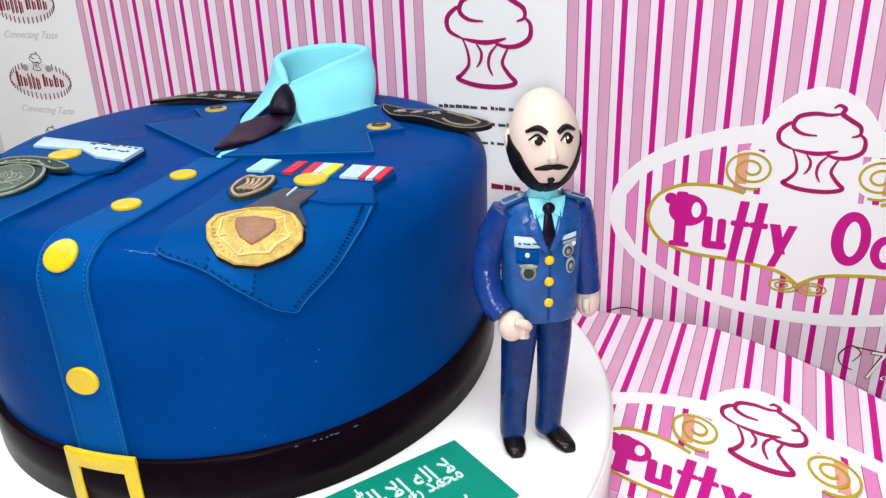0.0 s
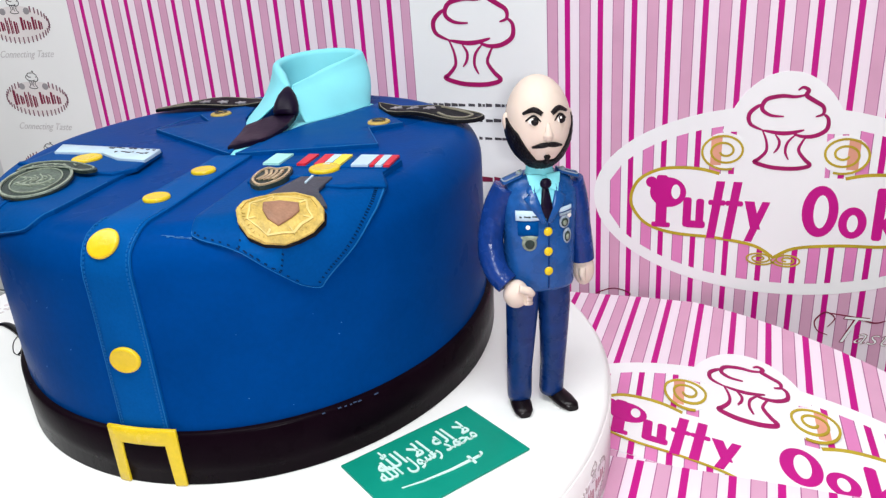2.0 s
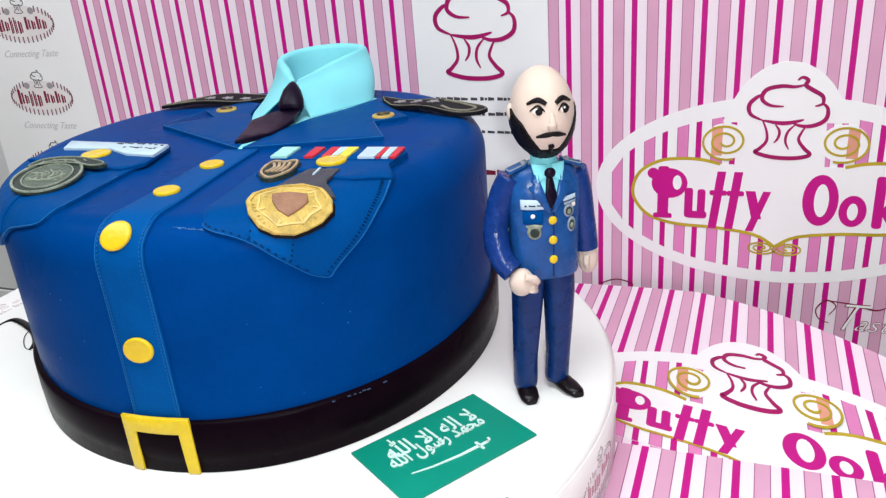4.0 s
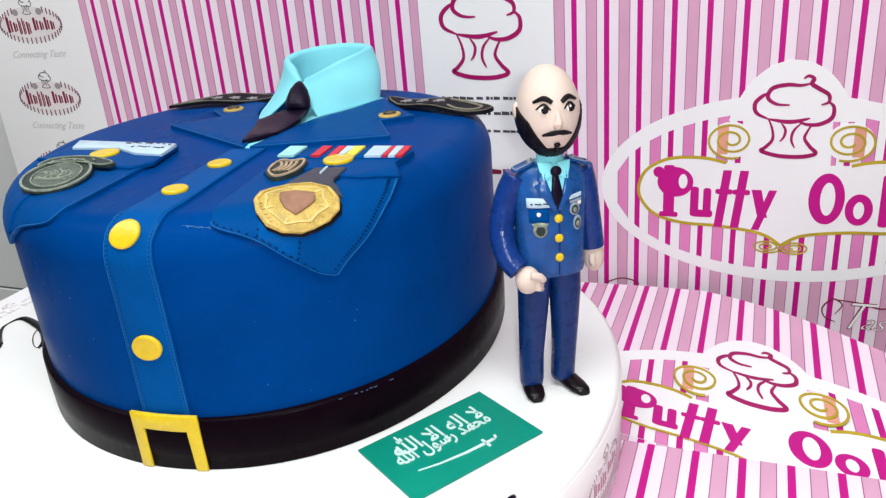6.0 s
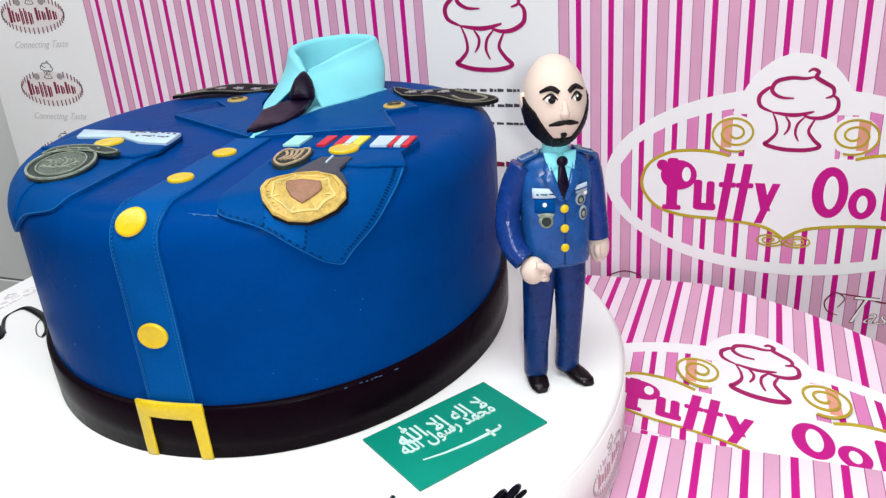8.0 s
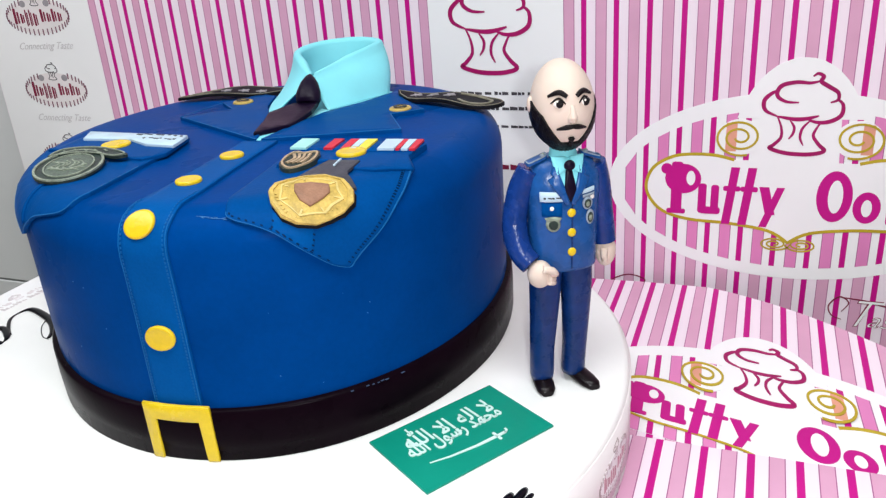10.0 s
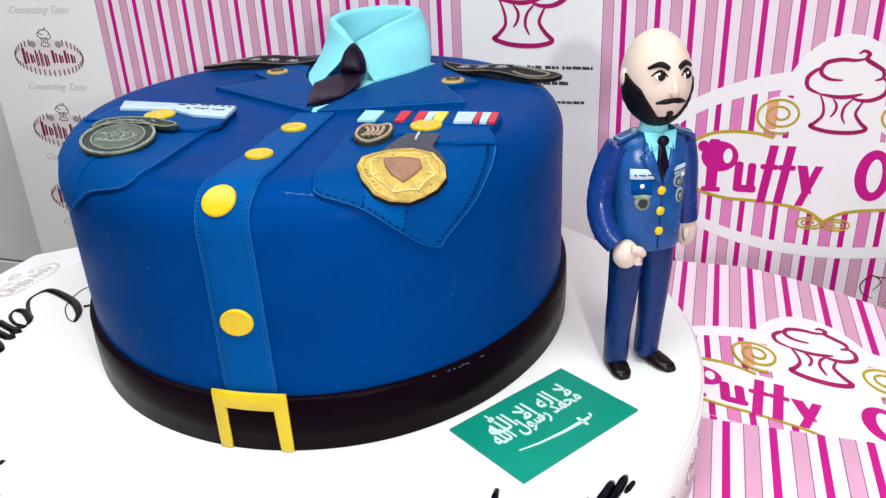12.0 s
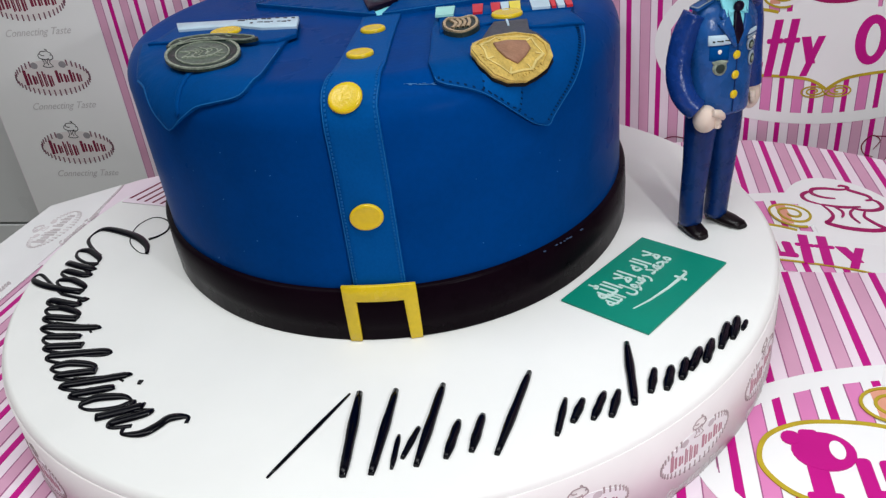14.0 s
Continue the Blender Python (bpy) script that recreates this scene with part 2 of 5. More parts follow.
def tube(bm, pts, radius, sides=8, flat=1.0, mi=0, closed=False):
    """A round rope of icing along 3D points; radius may be a list. flat squeezes it in z."""
    m = len(pts)
    rings = []
    for i in range(m):
        a, b = (pts[(i - 1) % m], pts[(i + 1) % m]) if closed else (pts[max(i - 1, 0)], pts[min(i + 1, m - 1)])
        d = (Vector(b) - Vector(a)).normalized()
        side = d.cross(Vector((0, 0, 1)))
        side = side.normalized() if side.length > 1e-4 else Vector((1, 0, 0))
        up = side.cross(d).normalized()
        r = radius[i] if isinstance(radius, (list, tuple)) else radius
        rings.append([bm.verts.new(Vector(pts[i]) + side * r * math.cos(2 * math.pi * k / sides) + up * r * flat * math.sin(2 * math.pi * k / sides)) for k in range(sides)])
    for i in range(m if closed else m - 1):
        for k in range(sides):
            s = rings[(i + 1) % m]
            f = bm.faces.new((rings[i][k], rings[i][(k + 1) % sides], s[(k + 1) % sides], s[k]))
            f.material_index = mi
            f.smooth = True
    if not closed:
        for r in (rings[0], rings[-1]):
            f = bm.faces.new(r)
            f.material_index = mi
    return bm


def revolve(bm, profile, cx, cy, n=96, mi=0):
    rings = []
    for r, z in profile:
        if r < 1e-6:
            rings.append([bm.verts.new((cx, cy, z))])
        else:
            rings.append([bm.verts.new((cx + r * math.cos(2 * math.pi * k / n), cy + r * math.sin(2 * math.pi * k / n), z)) for k in range(n)])
    for p, q in zip(rings, rings[1:]):
        for k in range(n):
            a = [p[k % len(p)], p[(k + 1) % len(p)], q[(k + 1) % len(q)], q[k % len(q)]]
            a = [v for i, v in enumerate(a) if v not in a[:i]]
            if len(a) > 2:
                f = bm.faces.new(a)
                f.material_index = mi
                f.smooth = True
    return bm


def circle(cx, cy, rx, ry=None, n=32, start=0.0, sweep=360.0):
    ry = rx if ry is None else ry
    return [(cx + rx * math.cos(radians(start + sweep * k / n)), cy + ry * math.sin(radians(start + sweep * k / n))) for k in range(n)]


def rounded(x0, x1, y0, y1, r, n=4):
    out = []
    for cx, cy, s in ((x1 - r, y1 - r, 0), (x0 + r, y1 - r, 90), (x0 + r, y0 + r, 180), (x1 - r, y0 + r, 270)):
        out += [(cx + r * math.cos(radians(s + 90 * k / n)), cy + r * math.sin(radians(s + 90 * k / n))) for k in range(n + 1)]
    return out

# ---- room and table ----
WALL_Y, BASE_Z = 0.312, -0.067
FLOOR_Z = BASE_Z - 0.75
tagged(part("floor", box_bm(-2.6, 2.4, -2.6, 0.46, FLOOR_Z - 0.05, FLOOR_Z), M_FLOOR), "pale stone tiled floor of the shop", "floor", kind="structure")
tagged(part("ceiling", box_bm(-2.6, 2.4, -2.6, 0.46, 1.5, 1.55), M_PLASTER), "white plaster ceiling above the cake display", "ceiling", kind="structure")
# unseen walls that close the room; their grey sets how much light bounces back
tagged(part("wall_west", box_bm(-2.7, -2.6, -2.6, 0.46, FLOOR_Z, 1.5), M_SHOP), "unseen plain grey side wall closing the room", "wall", kind="structure")
tagged(part("wall_east", box_bm(2.4, 2.5, -2.6, 0.46, FLOOR_Z, 1.5), M_SHOP), "unseen plain grey side wall closing the room", "wall", kind="structure")
tagged(part("wall_south", box_bm(-2.6, 2.4, -2.7, -2.6, FLOOR_Z, 1.5), M_SHOP), "unseen plain grey wall facing the display", "wall", kind="structure")
wall = tagged(part("wall_north", box_bm(-2.6, 2.4, 0.404, 0.46, FLOOR_Z, 1.5), M_GROUT), "white glazed tile wall behind the printed backdrop", "wall", kind="structure")
tile_bm = box_bm(-0.298, 0.298, -0.004, 0.0, -0.298, 0.298, 0.0015, 1)
tile_me = bpy.data.meshes.new("wall_tile")
tile_bm.to_mesh(tile_me)
tile_bm.free()
tile_me.materials.append(M_TILE)
for i in range(9):
    for j in range(3):
        t = new("wall_tile", tile_me)
        t.parent = wall
        t.location = (-2.6 + 0.6 * i, 0.404, -0.227 - 0.3 + 0.6 * j)

table = thing("table", "round pale table under the printed cover", "table")
bm = bmesh.new()
revolve(bm, [(0, -0.098), (0.66, -0.098), (0.672, -0.094), (0.672, -0.074), (0.66, -0.0695), (0, -0.0695)], 0.05, -0.37, 96)
part("tabletop", bm, M_DESK, table)
bm = bmesh.new()
revolve(bm, [(0, FLOOR_Z), (0.3, FLOOR_Z), (0.3, FLOOR_Z + 0.02), (0.05, FLOOR_Z + 0.05), (0.045, -0.1), (0, -0.1)], 0.05, -0.37, 48)
part("pedestal", bm, M_DESK, table)


def cover_put(a, b, h):
    return Vector((a, b, BASE_Z + h))


def wall_put(a, b, h):
    return Vector((a, WALL_Y - 0.4 * h, b))


def cover_back(x):
    """The far edge of the table cover, cut round at its corner."""
    if x < -0.2:
        return 0.144 + (x + 0.46) * 0.91 if x < -0.371 else 0.225 + (x + 0.371) * 0.274
    if x > 0.36:
        return 0.297 - 0.30 * (x - 0.36) - 1.8 * (x - 0.36) ** 2
    return 0.297 - 0.05 * max(0.30 - x, 0)


PERIOD = 0.0333
cover = thing("table_cover", "pink striped printed paper covering the table", "table cover", kind="structure")
xs = [-0.46 + 0.02 * i for i in range(54)]
outline = [(x, cover_back(x)) for x in reversed(xs)] + [(-0.46, -0.75), (0.6, -0.75)]
part("paper", prism(bmesh.new(), outline, cover_put, -0.002, 0.0), M_PAPER, cover)

backdrop = thing("backdrop", "pink striped printed paper backdrop with white panels", "backdrop", kind="structure")
part("paper", box_bm(-0.635, 0.95, WALL_Y, WALL_Y + 0.003, -0.4, 0.62), M_PAPER, backdrop)


def stripe_set(parent, x0, x1, span, put, offset, pitch, vivid=False):
    """Alternate thin magenta and wide pink printed stripes; span(x) gives the ends of a stripe at x."""
    k = math.floor((x0 - offset) / pitch)
    while offset + k * pitch < x1:
        m = offset + k * pitch
        for c, w, mats in ((m, 0.0055, [M_MAGENTA]), (m + pitch / 2 + 0.0012, 0.0115, [M_HOT if vivid else M_DUSTY, M_MAUVE])):
            a, b = max(c - w / 2, x0), min(c + w / 2, x1)
            if b - a > 0.001:
                for lo, hi in span((a + b) / 2, a, b):
                    bm = prism(bmesh.new(), [(a, lo[0]), (b, lo[1]), (b, hi[1]), (a, hi[0])], put, 0.0, 0.0005)
                    if len(mats) > 1:
                        for u, q in ((a, 0), (b - 0.0007, 1)):
                            prism(bm, [(u, lo[q]), (u + 0.0007, lo[q]), (u + 0.0007, hi[q]), (u, hi[q])], put, 0.0004, 0.0007, mi=1)
                    part("stripe", bm, mats, parent)
        k += 1


# backdrop: stripes either side of a white middle panel, white strip with small logos at the far end
stripe_set(backdrop, -0.436, 0.046, lambda c, a, b: [((-0.4, -0.4), (0.62, 0.62))], wall_put, -0.413, 0.0362)
stripe_set(backdrop, 0.198, 0.95, lambda c, a, b: [((-0.4, -0.4), (0.62, 0.62))], wall_put, 0.2195, 0.0335)
part("white_panel", prism(bmesh.new(), [(0.046, -0.4), (0.198, -0.4), (0.198, 0.62), (0.046, 0.62)], wall_put, 0, 0.0008), M_PAPER2, backdrop)
part("white_strip", prism(bmesh.new(), [(-0.634, -0.4), (-0.437, -0.4), (-0.437, 0.62), (-0.634, 0.62)], wall_put, 0, 0.0008), M_PAPER2, backdrop)
stripe_set(cover, -0.24, 0.6, lambda c, a, b: [((-0.75, -0.75), (cover_back(a) - 0.001, cover_back(b) - 0.001))], cover_put, 0.4010, PERIOD)

# ---- cake board ----
BX, BY, BR = 0.021, -0.042, 0.3025
board = thing("cake_board", "round white iced cake board with a printed pale ribbon edge", "cake board", at=(0, 0, 0))
bm = bmesh.new()
revolve(bm, [(0, -0.0665), (BR - 0.004, -0.0665), (BR - 0.001, -0.064), (BR - 0.001, -0.004), (BR - 0.004, -0.0006), (BR - 0.006, 0), (0, 0)], BX, BY, 160)
part("drum", bm, M_WHITE, board)
bm = bmesh.new()
revolve(bm, [(BR - 0.001, -0.065), (BR, -0.065), (BR, -0.006), (BR - 0.001, -0.006)], BX, BY, 160)
part("edge_ribbon", bm, M_BANDP, board, "pale pink paper ribbon with small printed logos")

# ---- cake ----
CX, CY, CA, CB, TURN, TOP, FIL = 0.0055, 0.0421, 0.198, 0.236, 0.4176, 0.171, 0.026
CBACK = 0.200
FRONT = Vector((0.2, -0.98)).normalized()
SIDE = Vector((-FRONT.y, FRONT.x))
RA, RB, ARC = CA - FIL, CB - FIL, FIL * math.pi / 2
AXU, AXV = Vector((math.cos(TURN), math.sin(TURN))), Vector((-math.sin(TURN), math.cos(TURN)))
QAA = (SIDE.dot(AXU) / RA) ** 2 + (SIDE.dot(AXV) / RB) ** 2
QBB = (FRONT.dot(AXU) / RA) ** 2 + (FRONT.dot(AXV) / RB) ** 2
QAB = SIDE.dot(AXU) * FRONT.dot(AXU) / RA ** 2 + SIDE.dot(AXV) * FRONT.dot(AXV) / RB ** 2
AMAX = 0.9999 * math.sqrt(QBB / (QAA * QBB - QAB ** 2))


def flat_put(a, b, h):
    p = SIDE * a + FRONT * b
    return Vector((CX + p.x, CY + p.y, TOP + h))


def edge_at(a):
    """How far forward the flat of the top reaches, a metres across."""
    return (-QAB * a + math.sqrt(max((QAB * a) ** 2 - QBB * (QAA * a * a - 1), 0))) / QBB


def cake_put(a, b, h):
    """A point of the cake's skin: a metres across and b metres forward from the middle of its top, running on over the edge and down the side."""
    a = max(min(a, AMAX), -AMAX)
    be = edge_at(a)
    ex = b - be
    if ex <= 0:
        return flat_put(a, b, h)
    n = Vector((QAA * a + QAB * be, QAB * a + QBB * be)).normalized()
    if ex < ARC:
        q = ex / FIL
        r, z, nr, nz = FIL * math.sin(q), TOP - FIL + FIL * math.cos(q), math.sin(q), math.cos(q)
    else:
        r, z, nr, nz = FIL, TOP - FIL - (ex - ARC), 1, 0
    u = Vector((a, be)) + n * (r + nr * h)
    p = SIDE * u.x + FRONT * u.y
    return Vector((CX + p.x, CY + p.y, z + nz * h))


def side_put(a, z, h):
    return cake_put(a, edge_at(a) + ARC + TOP - FIL - z, h)


def oval_loft(bm, profile, n=160, close=True):
    """Rings round the cake's axis; each (offset from the inner oval, z). The hidden back is shallower."""
    rings = []
    for o, z in profile:
        ring = []
        for k in range(n):
            t = 2 * math.pi * k / n
            rb = RB if math.sin(t) < 0 else CBACK - FIL
            q = Vector((RA * math.cos(t), rb * math.sin(t)))
            q += Vector((q.x / RA ** 2, q.y / rb ** 2)).normalized() * o
            p = AXU * q.x + AXV * q.y
            p.x += 0.005 * (1 - z / TOP) * min(max(-p.x / 0.19, 0), 1) ** 2 - 0.0022 * min(max(p.x / 0.19, 0), 1) ** 2
            p.y += 0.011 * min(max(-p.x / 0.12, 0), 1) * min(max(p.y / 0.10, 0), 1)
            p *= 1 + 0.0032 * noise.noise(Vector((p.x * 14, p.y * 14, z * 11)))
            ring.append(bm.verts.new((CX + p.x, CY + p.y, z)))
        rings.append(ring)
    for p, q in zip(rings, rings[1:]):
        for k in range(n):
            f = bm.faces.new((p[k], p[(k + 1) % n], q[(k + 1) % n], q[k]))
            f.smooth = True
    if close:
        bm.faces.new(rings[0])
        bm.faces.new(rings[-1])
    return bm


cake = thing("cake", "round blue fondant uniform jacket cake with black belt", "cake")
prof = [(FIL * math.sin(radians(9 * i)), TOP - FIL + FIL * math.cos(radians(9 * i))) for i in range(11)]
prof += [(FIL, TOP - FIL - 0.012 * i) for i in range(1, 12)] + [(FIL, 0.0005)]
part("body", oval_loft(bmesh.new(), prof), M_BLUE, cake)
belt = part("belt", oval_loft(bmesh.new(), [(FIL - 0.002, 0.0005), (FIL + 0.0045, 0.0005), (FIL + 0.005, 0.02), (FIL + 0.0045, 0.0365), (FIL + 0.003, 0.0385), (FIL - 0.002, 0.0388)], close=False), M_BLACK, cake, "black fondant belt")
bm = prism(bmesh.new(), [(-0.0235, 0.001), (-0.0165, 0.001), (-0.0160, 0.032), (0.0155, 0.0315), (0.0165, 0.001), (0.0235, 0.001), (0.0232, 0.0425), (-0.0235, 0.043)], lambda a, z, h: side_put(0.84 * a + 0.0052, z, h), 0.004, 0.0064, cell=0.007)
part("buckle", bm, M_YELLOW, belt, "yellow open square buckle")


def applied(name, outline, h0, h1, mat, parent=None, label="", cell=0.007):
    """A rolled sheet of fondant laid on the cake."""
    return part(name, prism(bmesh.new(), outline, cake_put, h0, h1, cell=cell), mat, parent or cake, label)


def stitches(parent, line, h, step=0.0024, mat=None, half=0.0007):
    """Tooled stitch marks along a line on the cake."""
    bm = bmesh.new()
    for p, q in zip(line, line[1:]):
        p, q = Vector(p), Vector(q)
        n = max(int((q - p).length / step), 1)
        d = (q - p).normalized()
        o = Vector((-d.y, d.x)) * 0.00045
        for i in range(n):
            c = p + (q - p) * ((i + 0.5) / n)
            prism(bm, [tuple(c - d * half - o), tuple(c + d * half - o), tuple(c + d * half + o), tuple(c - d * half + o)], cake_put, h - 0.0004, h + 0.0004)
    ob = part("stitching", bm, mat or M_STITCH, parent)
    ob["kind"] = "stuff"
    return ob


def seam(outline, k0, k1, gap=0.0017):
    """A stretch of an outline drawn in towards its middle by gap."""
    mx, my = sum(p[0] for p in outline) / len(outline), sum(p[1] for p in outline) / len(outline)
    out = []
    for i in range(k0, k1):
        a, b, c = Vector(outline[i - 1]), Vector(outline[i]), Vector(outline[(i + 1) % len(outline)])
        d = (c - a).normalized()
        n = Vector((-d.y, d.x))
        out.append(tuple(b + (n if n.dot(Vector((mx, my)) - b) > 0 else -n) * gap))
    return out


def edge_highlight(parent, line, h, width=0.0005):
    """A pale line painted for the highlight on a rolled piece's cut edge."""
    return part("edge_highlight", ribbon(bmesh.new(), smooth_line(line, n=3), width, cake_put, h - 0.0004, h + 0.0002), M_EDGE, parent)


def button(a, b, r, name="button", parent=None, mat=None, lift=0.0, put=None, high=0.0026):
    """A domed round button."""
    put = put or cake_put
    bm = bmesh.new()
    rings = [[bm.verts.new(put(a + r * k * math.cos(t * math.pi / 12), b + r * k * math.sin(t * math.pi / 12), lift + h)) for t in range(24)]
             for k, h in ((1.0, 0.0), (1.03, high * 0.45), (0.98, high * 0.85), (0.88, high * 1.02), (0.74, high * 0.92), (0.4, high * 0.84))]
    for p, q in zip(rings, rings[1:]):
        for k in range(24):
            bm.faces.new((p[k], p[(k + 1) % 24], q[(k + 1) % 24], q[k])).smooth = True
    bm.faces.new(rings[-1])
    return part(name, bm, mat or M_YELLOW, parent or cake)


# front strip
left = [(0.0008, 0.066), (0.0004, 0.087), (-0.0025, 0.129), (-0.0050, 0.173), (-0.0088, 0.205), (-0.0100, 0.2215), (-0.0088, 0.240), (-0.0080, 0.270), (-0.0081, 0.3565)]
right = [(0.0290, 0.066), (0.0270, 0.0975), (0.0250, 0.139), (0.0235, 0.190), (0.0205, 0.222), (0.0184, 0.234), (0.0187, 0.2524), (0.0191, 0.2743), (0.0197, 0.3565)]
placket = applied("front_strip", left + right[::-1], 0.0, 0.0022, M_STRIP, label="flat blue buttoned front strip")
stitches(placket, [(x - 0.0015, y) for x, y in right[3:]], 0.0022)
stitches(placket, [(x + 0.0014, y) for x, y in left[4:]], 0.0022)
edge_highlight(placket, right[4:], 0.0022, 0.0004)
edge_highlight(placket, left[4:], 0.0022, 0.0004)
for a, b in ((0.0030, 0.2284), (0.0051, 0.3022), (0.0068, 0.1711), (0.0113, 0.1110)):
    button(a, b, 0.0087, lift=0.0022)

# sugar specks and a pale scuff on the fondant
random.seed(31)
bm = bmesh.new()
for k in range(26):
    a, b = random.uniform(0.0330, 0.0485), 0.2218 + random.uniform(-0.0006, 0.0006)
    w = random.uniform(0.0006, 0.0022)
    prism(bm, [(a, b), (a + w, b + 0.0001), (a + w, b + 0.0004), (a, b + 0.0003)], cake_put, 0.0, 0.0002)
for k in range(22):
    a, b = random.uniform(-0.13, 0.15), random.uniform(0.215, 0.330)
    if not -0.012 < a < 0.024:
        r = random.uniform(0.0002, 0.0005)
        prism(bm, circle(a, b, r, r * random.uniform(0.7, 1.4), 6), cake_put, 0.0, 0.0003)
part("scuff", bm, M_RUBBED, cake, "pale rubbed marks and sugar specks")["kind"] = "stuff"

# a short glint on the top of the belt, painted as pale flecks
random.seed(11)
bm = bmesh.new()
a = 0.096
while a < 0.122:
    w = random.uniform(0.0008, 0.0022)
    z = 0.0376 + random.uniform(-0.0004, 0.0004)
    prism(bm, [(a, z), (a + w, z + 0.0001), (a + w, z + 0.0003), (a, z + 0.0002)], side_put, 0.0034, 0.0047)
    a += w + random.choice((0.0006, 0.0015, 0.003, 0.006))
part("painted_glint", bm, M_GLINT, belt)["kind"] = "stuff"

# lapels and shirt front


def neck(outline):
    """Pieces round the throat are laid out from a point a little ahead of the cake's middle."""
    return [(a + 0.0047, b + 0.0194) for a, b in outline]


def neck_put(a, b, h):
    return flat_put(a + 0.0047, b + 0.0194, h)


for edge in ([(-0.102, -0.043), (0.006, 0.045), (-0.004, -0.005), (-0.014, -0.035), (-0.033, -0.08), (-0.042, -0.125), (-0.060, -0.135), (-0.086, -0.100), (-0.064, -0.071)],
             [(0.011, 0.0445), (0.119, 0.025), (0.098, -0.029), (0.124, -0.044), (0.096, -0.090), (0.082, -0.128), (0.060, -0.083), (0.035, -0.045), (0.022, -0.005)]):
    lapel = applied("lapel", neck(edge), 0.0, 0.0032, M_BLUE2, cell=0.012)
    rim = neck([edge[-1], edge[-2], edge[0], edge[1]] if edge[0][0] < 0 else [edge[0], edge[1], edge[2], edge[3]])
    for p, q in zip(rim, rim[1:]):
        edge_highlight(lapel, [p, ((p[0] + q[0]) / 2, (p[1] + q[1]) / 2), q], 0.0032, 0.0007)
applied("shirt_front", neck([(0.004, 0.043), (-0.006, 0.0), (-0.015, -0.035), (-0.024, -0.07), (0.060, -0.150), (0.0815, -0.124), (0.065, -0.084), (0.045, -0.046), (0.027, -0.004), (0.012, 0.043)]), 0.0004, 0.0018, M_AQUA, cell=0.02)

# collar: an upright folded band, open at the throat
low = [(-0.013, -0.036), (-0.027, -0.070), (-0.036, -0.115), (-0.024, -0.162), (0.016, -0.186), (0.054, -0.172), (0.0735, -0.128), (0.056, -0.092), (0.034, -0.056)]
high = [(0.0120, -0.079, 0.0270), (-0.0070, -0.108, 0.0345), (-0.0240, -0.146, 0.0405), (-0.0120, -0.180, 0.0435), (0.020, -0.194, 0.0450), (0.0500, -0.182, 0.0450), (0.0625, -0.158, 0.0435), (0.0385, -0.118, 0.0355), (0.0150, -0.082, 0.0280)]
lo = smooth_line(low, n=6)
hi = smooth_line(high, n=6)
bm = bmesh.new()
rows = []
for i, (p, q) in enumerate(zip(lo, hi)):
    mid = Vector((0.02, -0.13))
    inn = (mid - Vector(q[:2])).normalized() * 0.0080
    col = []
    for k in range(7):
        t = k / 6
        bulge = (-0.007 if i < 9 else (0.004 if i > 20 else -0.007 + 0.001 * (i - 9))) * math.sin(math.pi * t)
        col.append(neck_put(p[0] + (q[0] - p[0]) * t - inn.x * bulge / 0.0080, p[1] + (q[1] - p[1]) * t - inn.y * bulge / 0.0080, 0.0022 + (q[2] - 0.0022) * t))
    for u, w in ((0.10, 0.0016), (0.38, 0.0029), (0.75, 0.0030), (1.05, 0.0018)):
        col.append(neck_put(q[0] + inn.x * u, q[1] + inn.y * u, q[2] + w))
    for k in range(5):
        t = 1 - k / 4
        col.append(neck_put(p[0] + (q[0] - p[0]) * t + inn.x * 1.22, p[1] + (q[1] - p[1]) * t + inn.y * 1.22, 0.0022 + (q[2] - 0.0022) * t * 0.97))
    rows.append([bm.verts.new(c) for c in col])
for r, s in zip(rows, rows[1:]):
    for k in range(len(r) - 1):
        bm.faces.new((r[k], r[k + 1], s[k + 1], s[k])).smooth = True
for r in (rows[0], rows[-1]):
    bm.faces.new(r)
part("collar", bm, M_AQUA, cake, "pale aqua folded shirt collar")

# tie
bm = bmesh.new()
prism(bm, [(0.0005, 0.034), (0.0205, 0.010), (0.0272, -0.030), (0.0262, -0.052), (0.005, -0.052), (-0.010, -0.028), (-0.004, 0.010)],
      lambda a, b, h: neck_put(a, b, h + max(0, (-b - 0.005)) * 0.10), 0.0018, 0.0058, cell=0.01)
tie = part("tie", bm, M_PLUM, cake, "short dark plum necktie")
bm = bmesh.new()
rows = []
for t, w, d in ((0, 0.12, 0.2), (0.08, 0.36, 0.5), (0.3, 0.74, 0.9), (0.6, 1.0, 1.0), (0.85, 1.05, 1.0), (1.0, 0.9, 0.85)):
    c = Vector((0.0150 + 0.0015 * t, -0.0745 + 0.020 * t, 0.0310 - 0.0225 * t))
    rows.append([bm.verts.new(neck_put(c.x + 0.0112 * w * math.cos(k * math.pi / 8), c.y + 0.0055 * d * math.sin(k * math.pi / 8), c.z + 0.0045 * d * math.sin(k * math.pi / 8))) for k in range(16)])
for r, s in zip(rows, rows[1:]):
    for k in range(16):
        bm.faces.new((r[k], r[(k + 1) % 16], s[(k + 1) % 16], s[k])).smooth = True
bm.faces.new(rows[0])
bm.faces.new(rows[-1])
part("knot", bm, M_PLUM, tie)

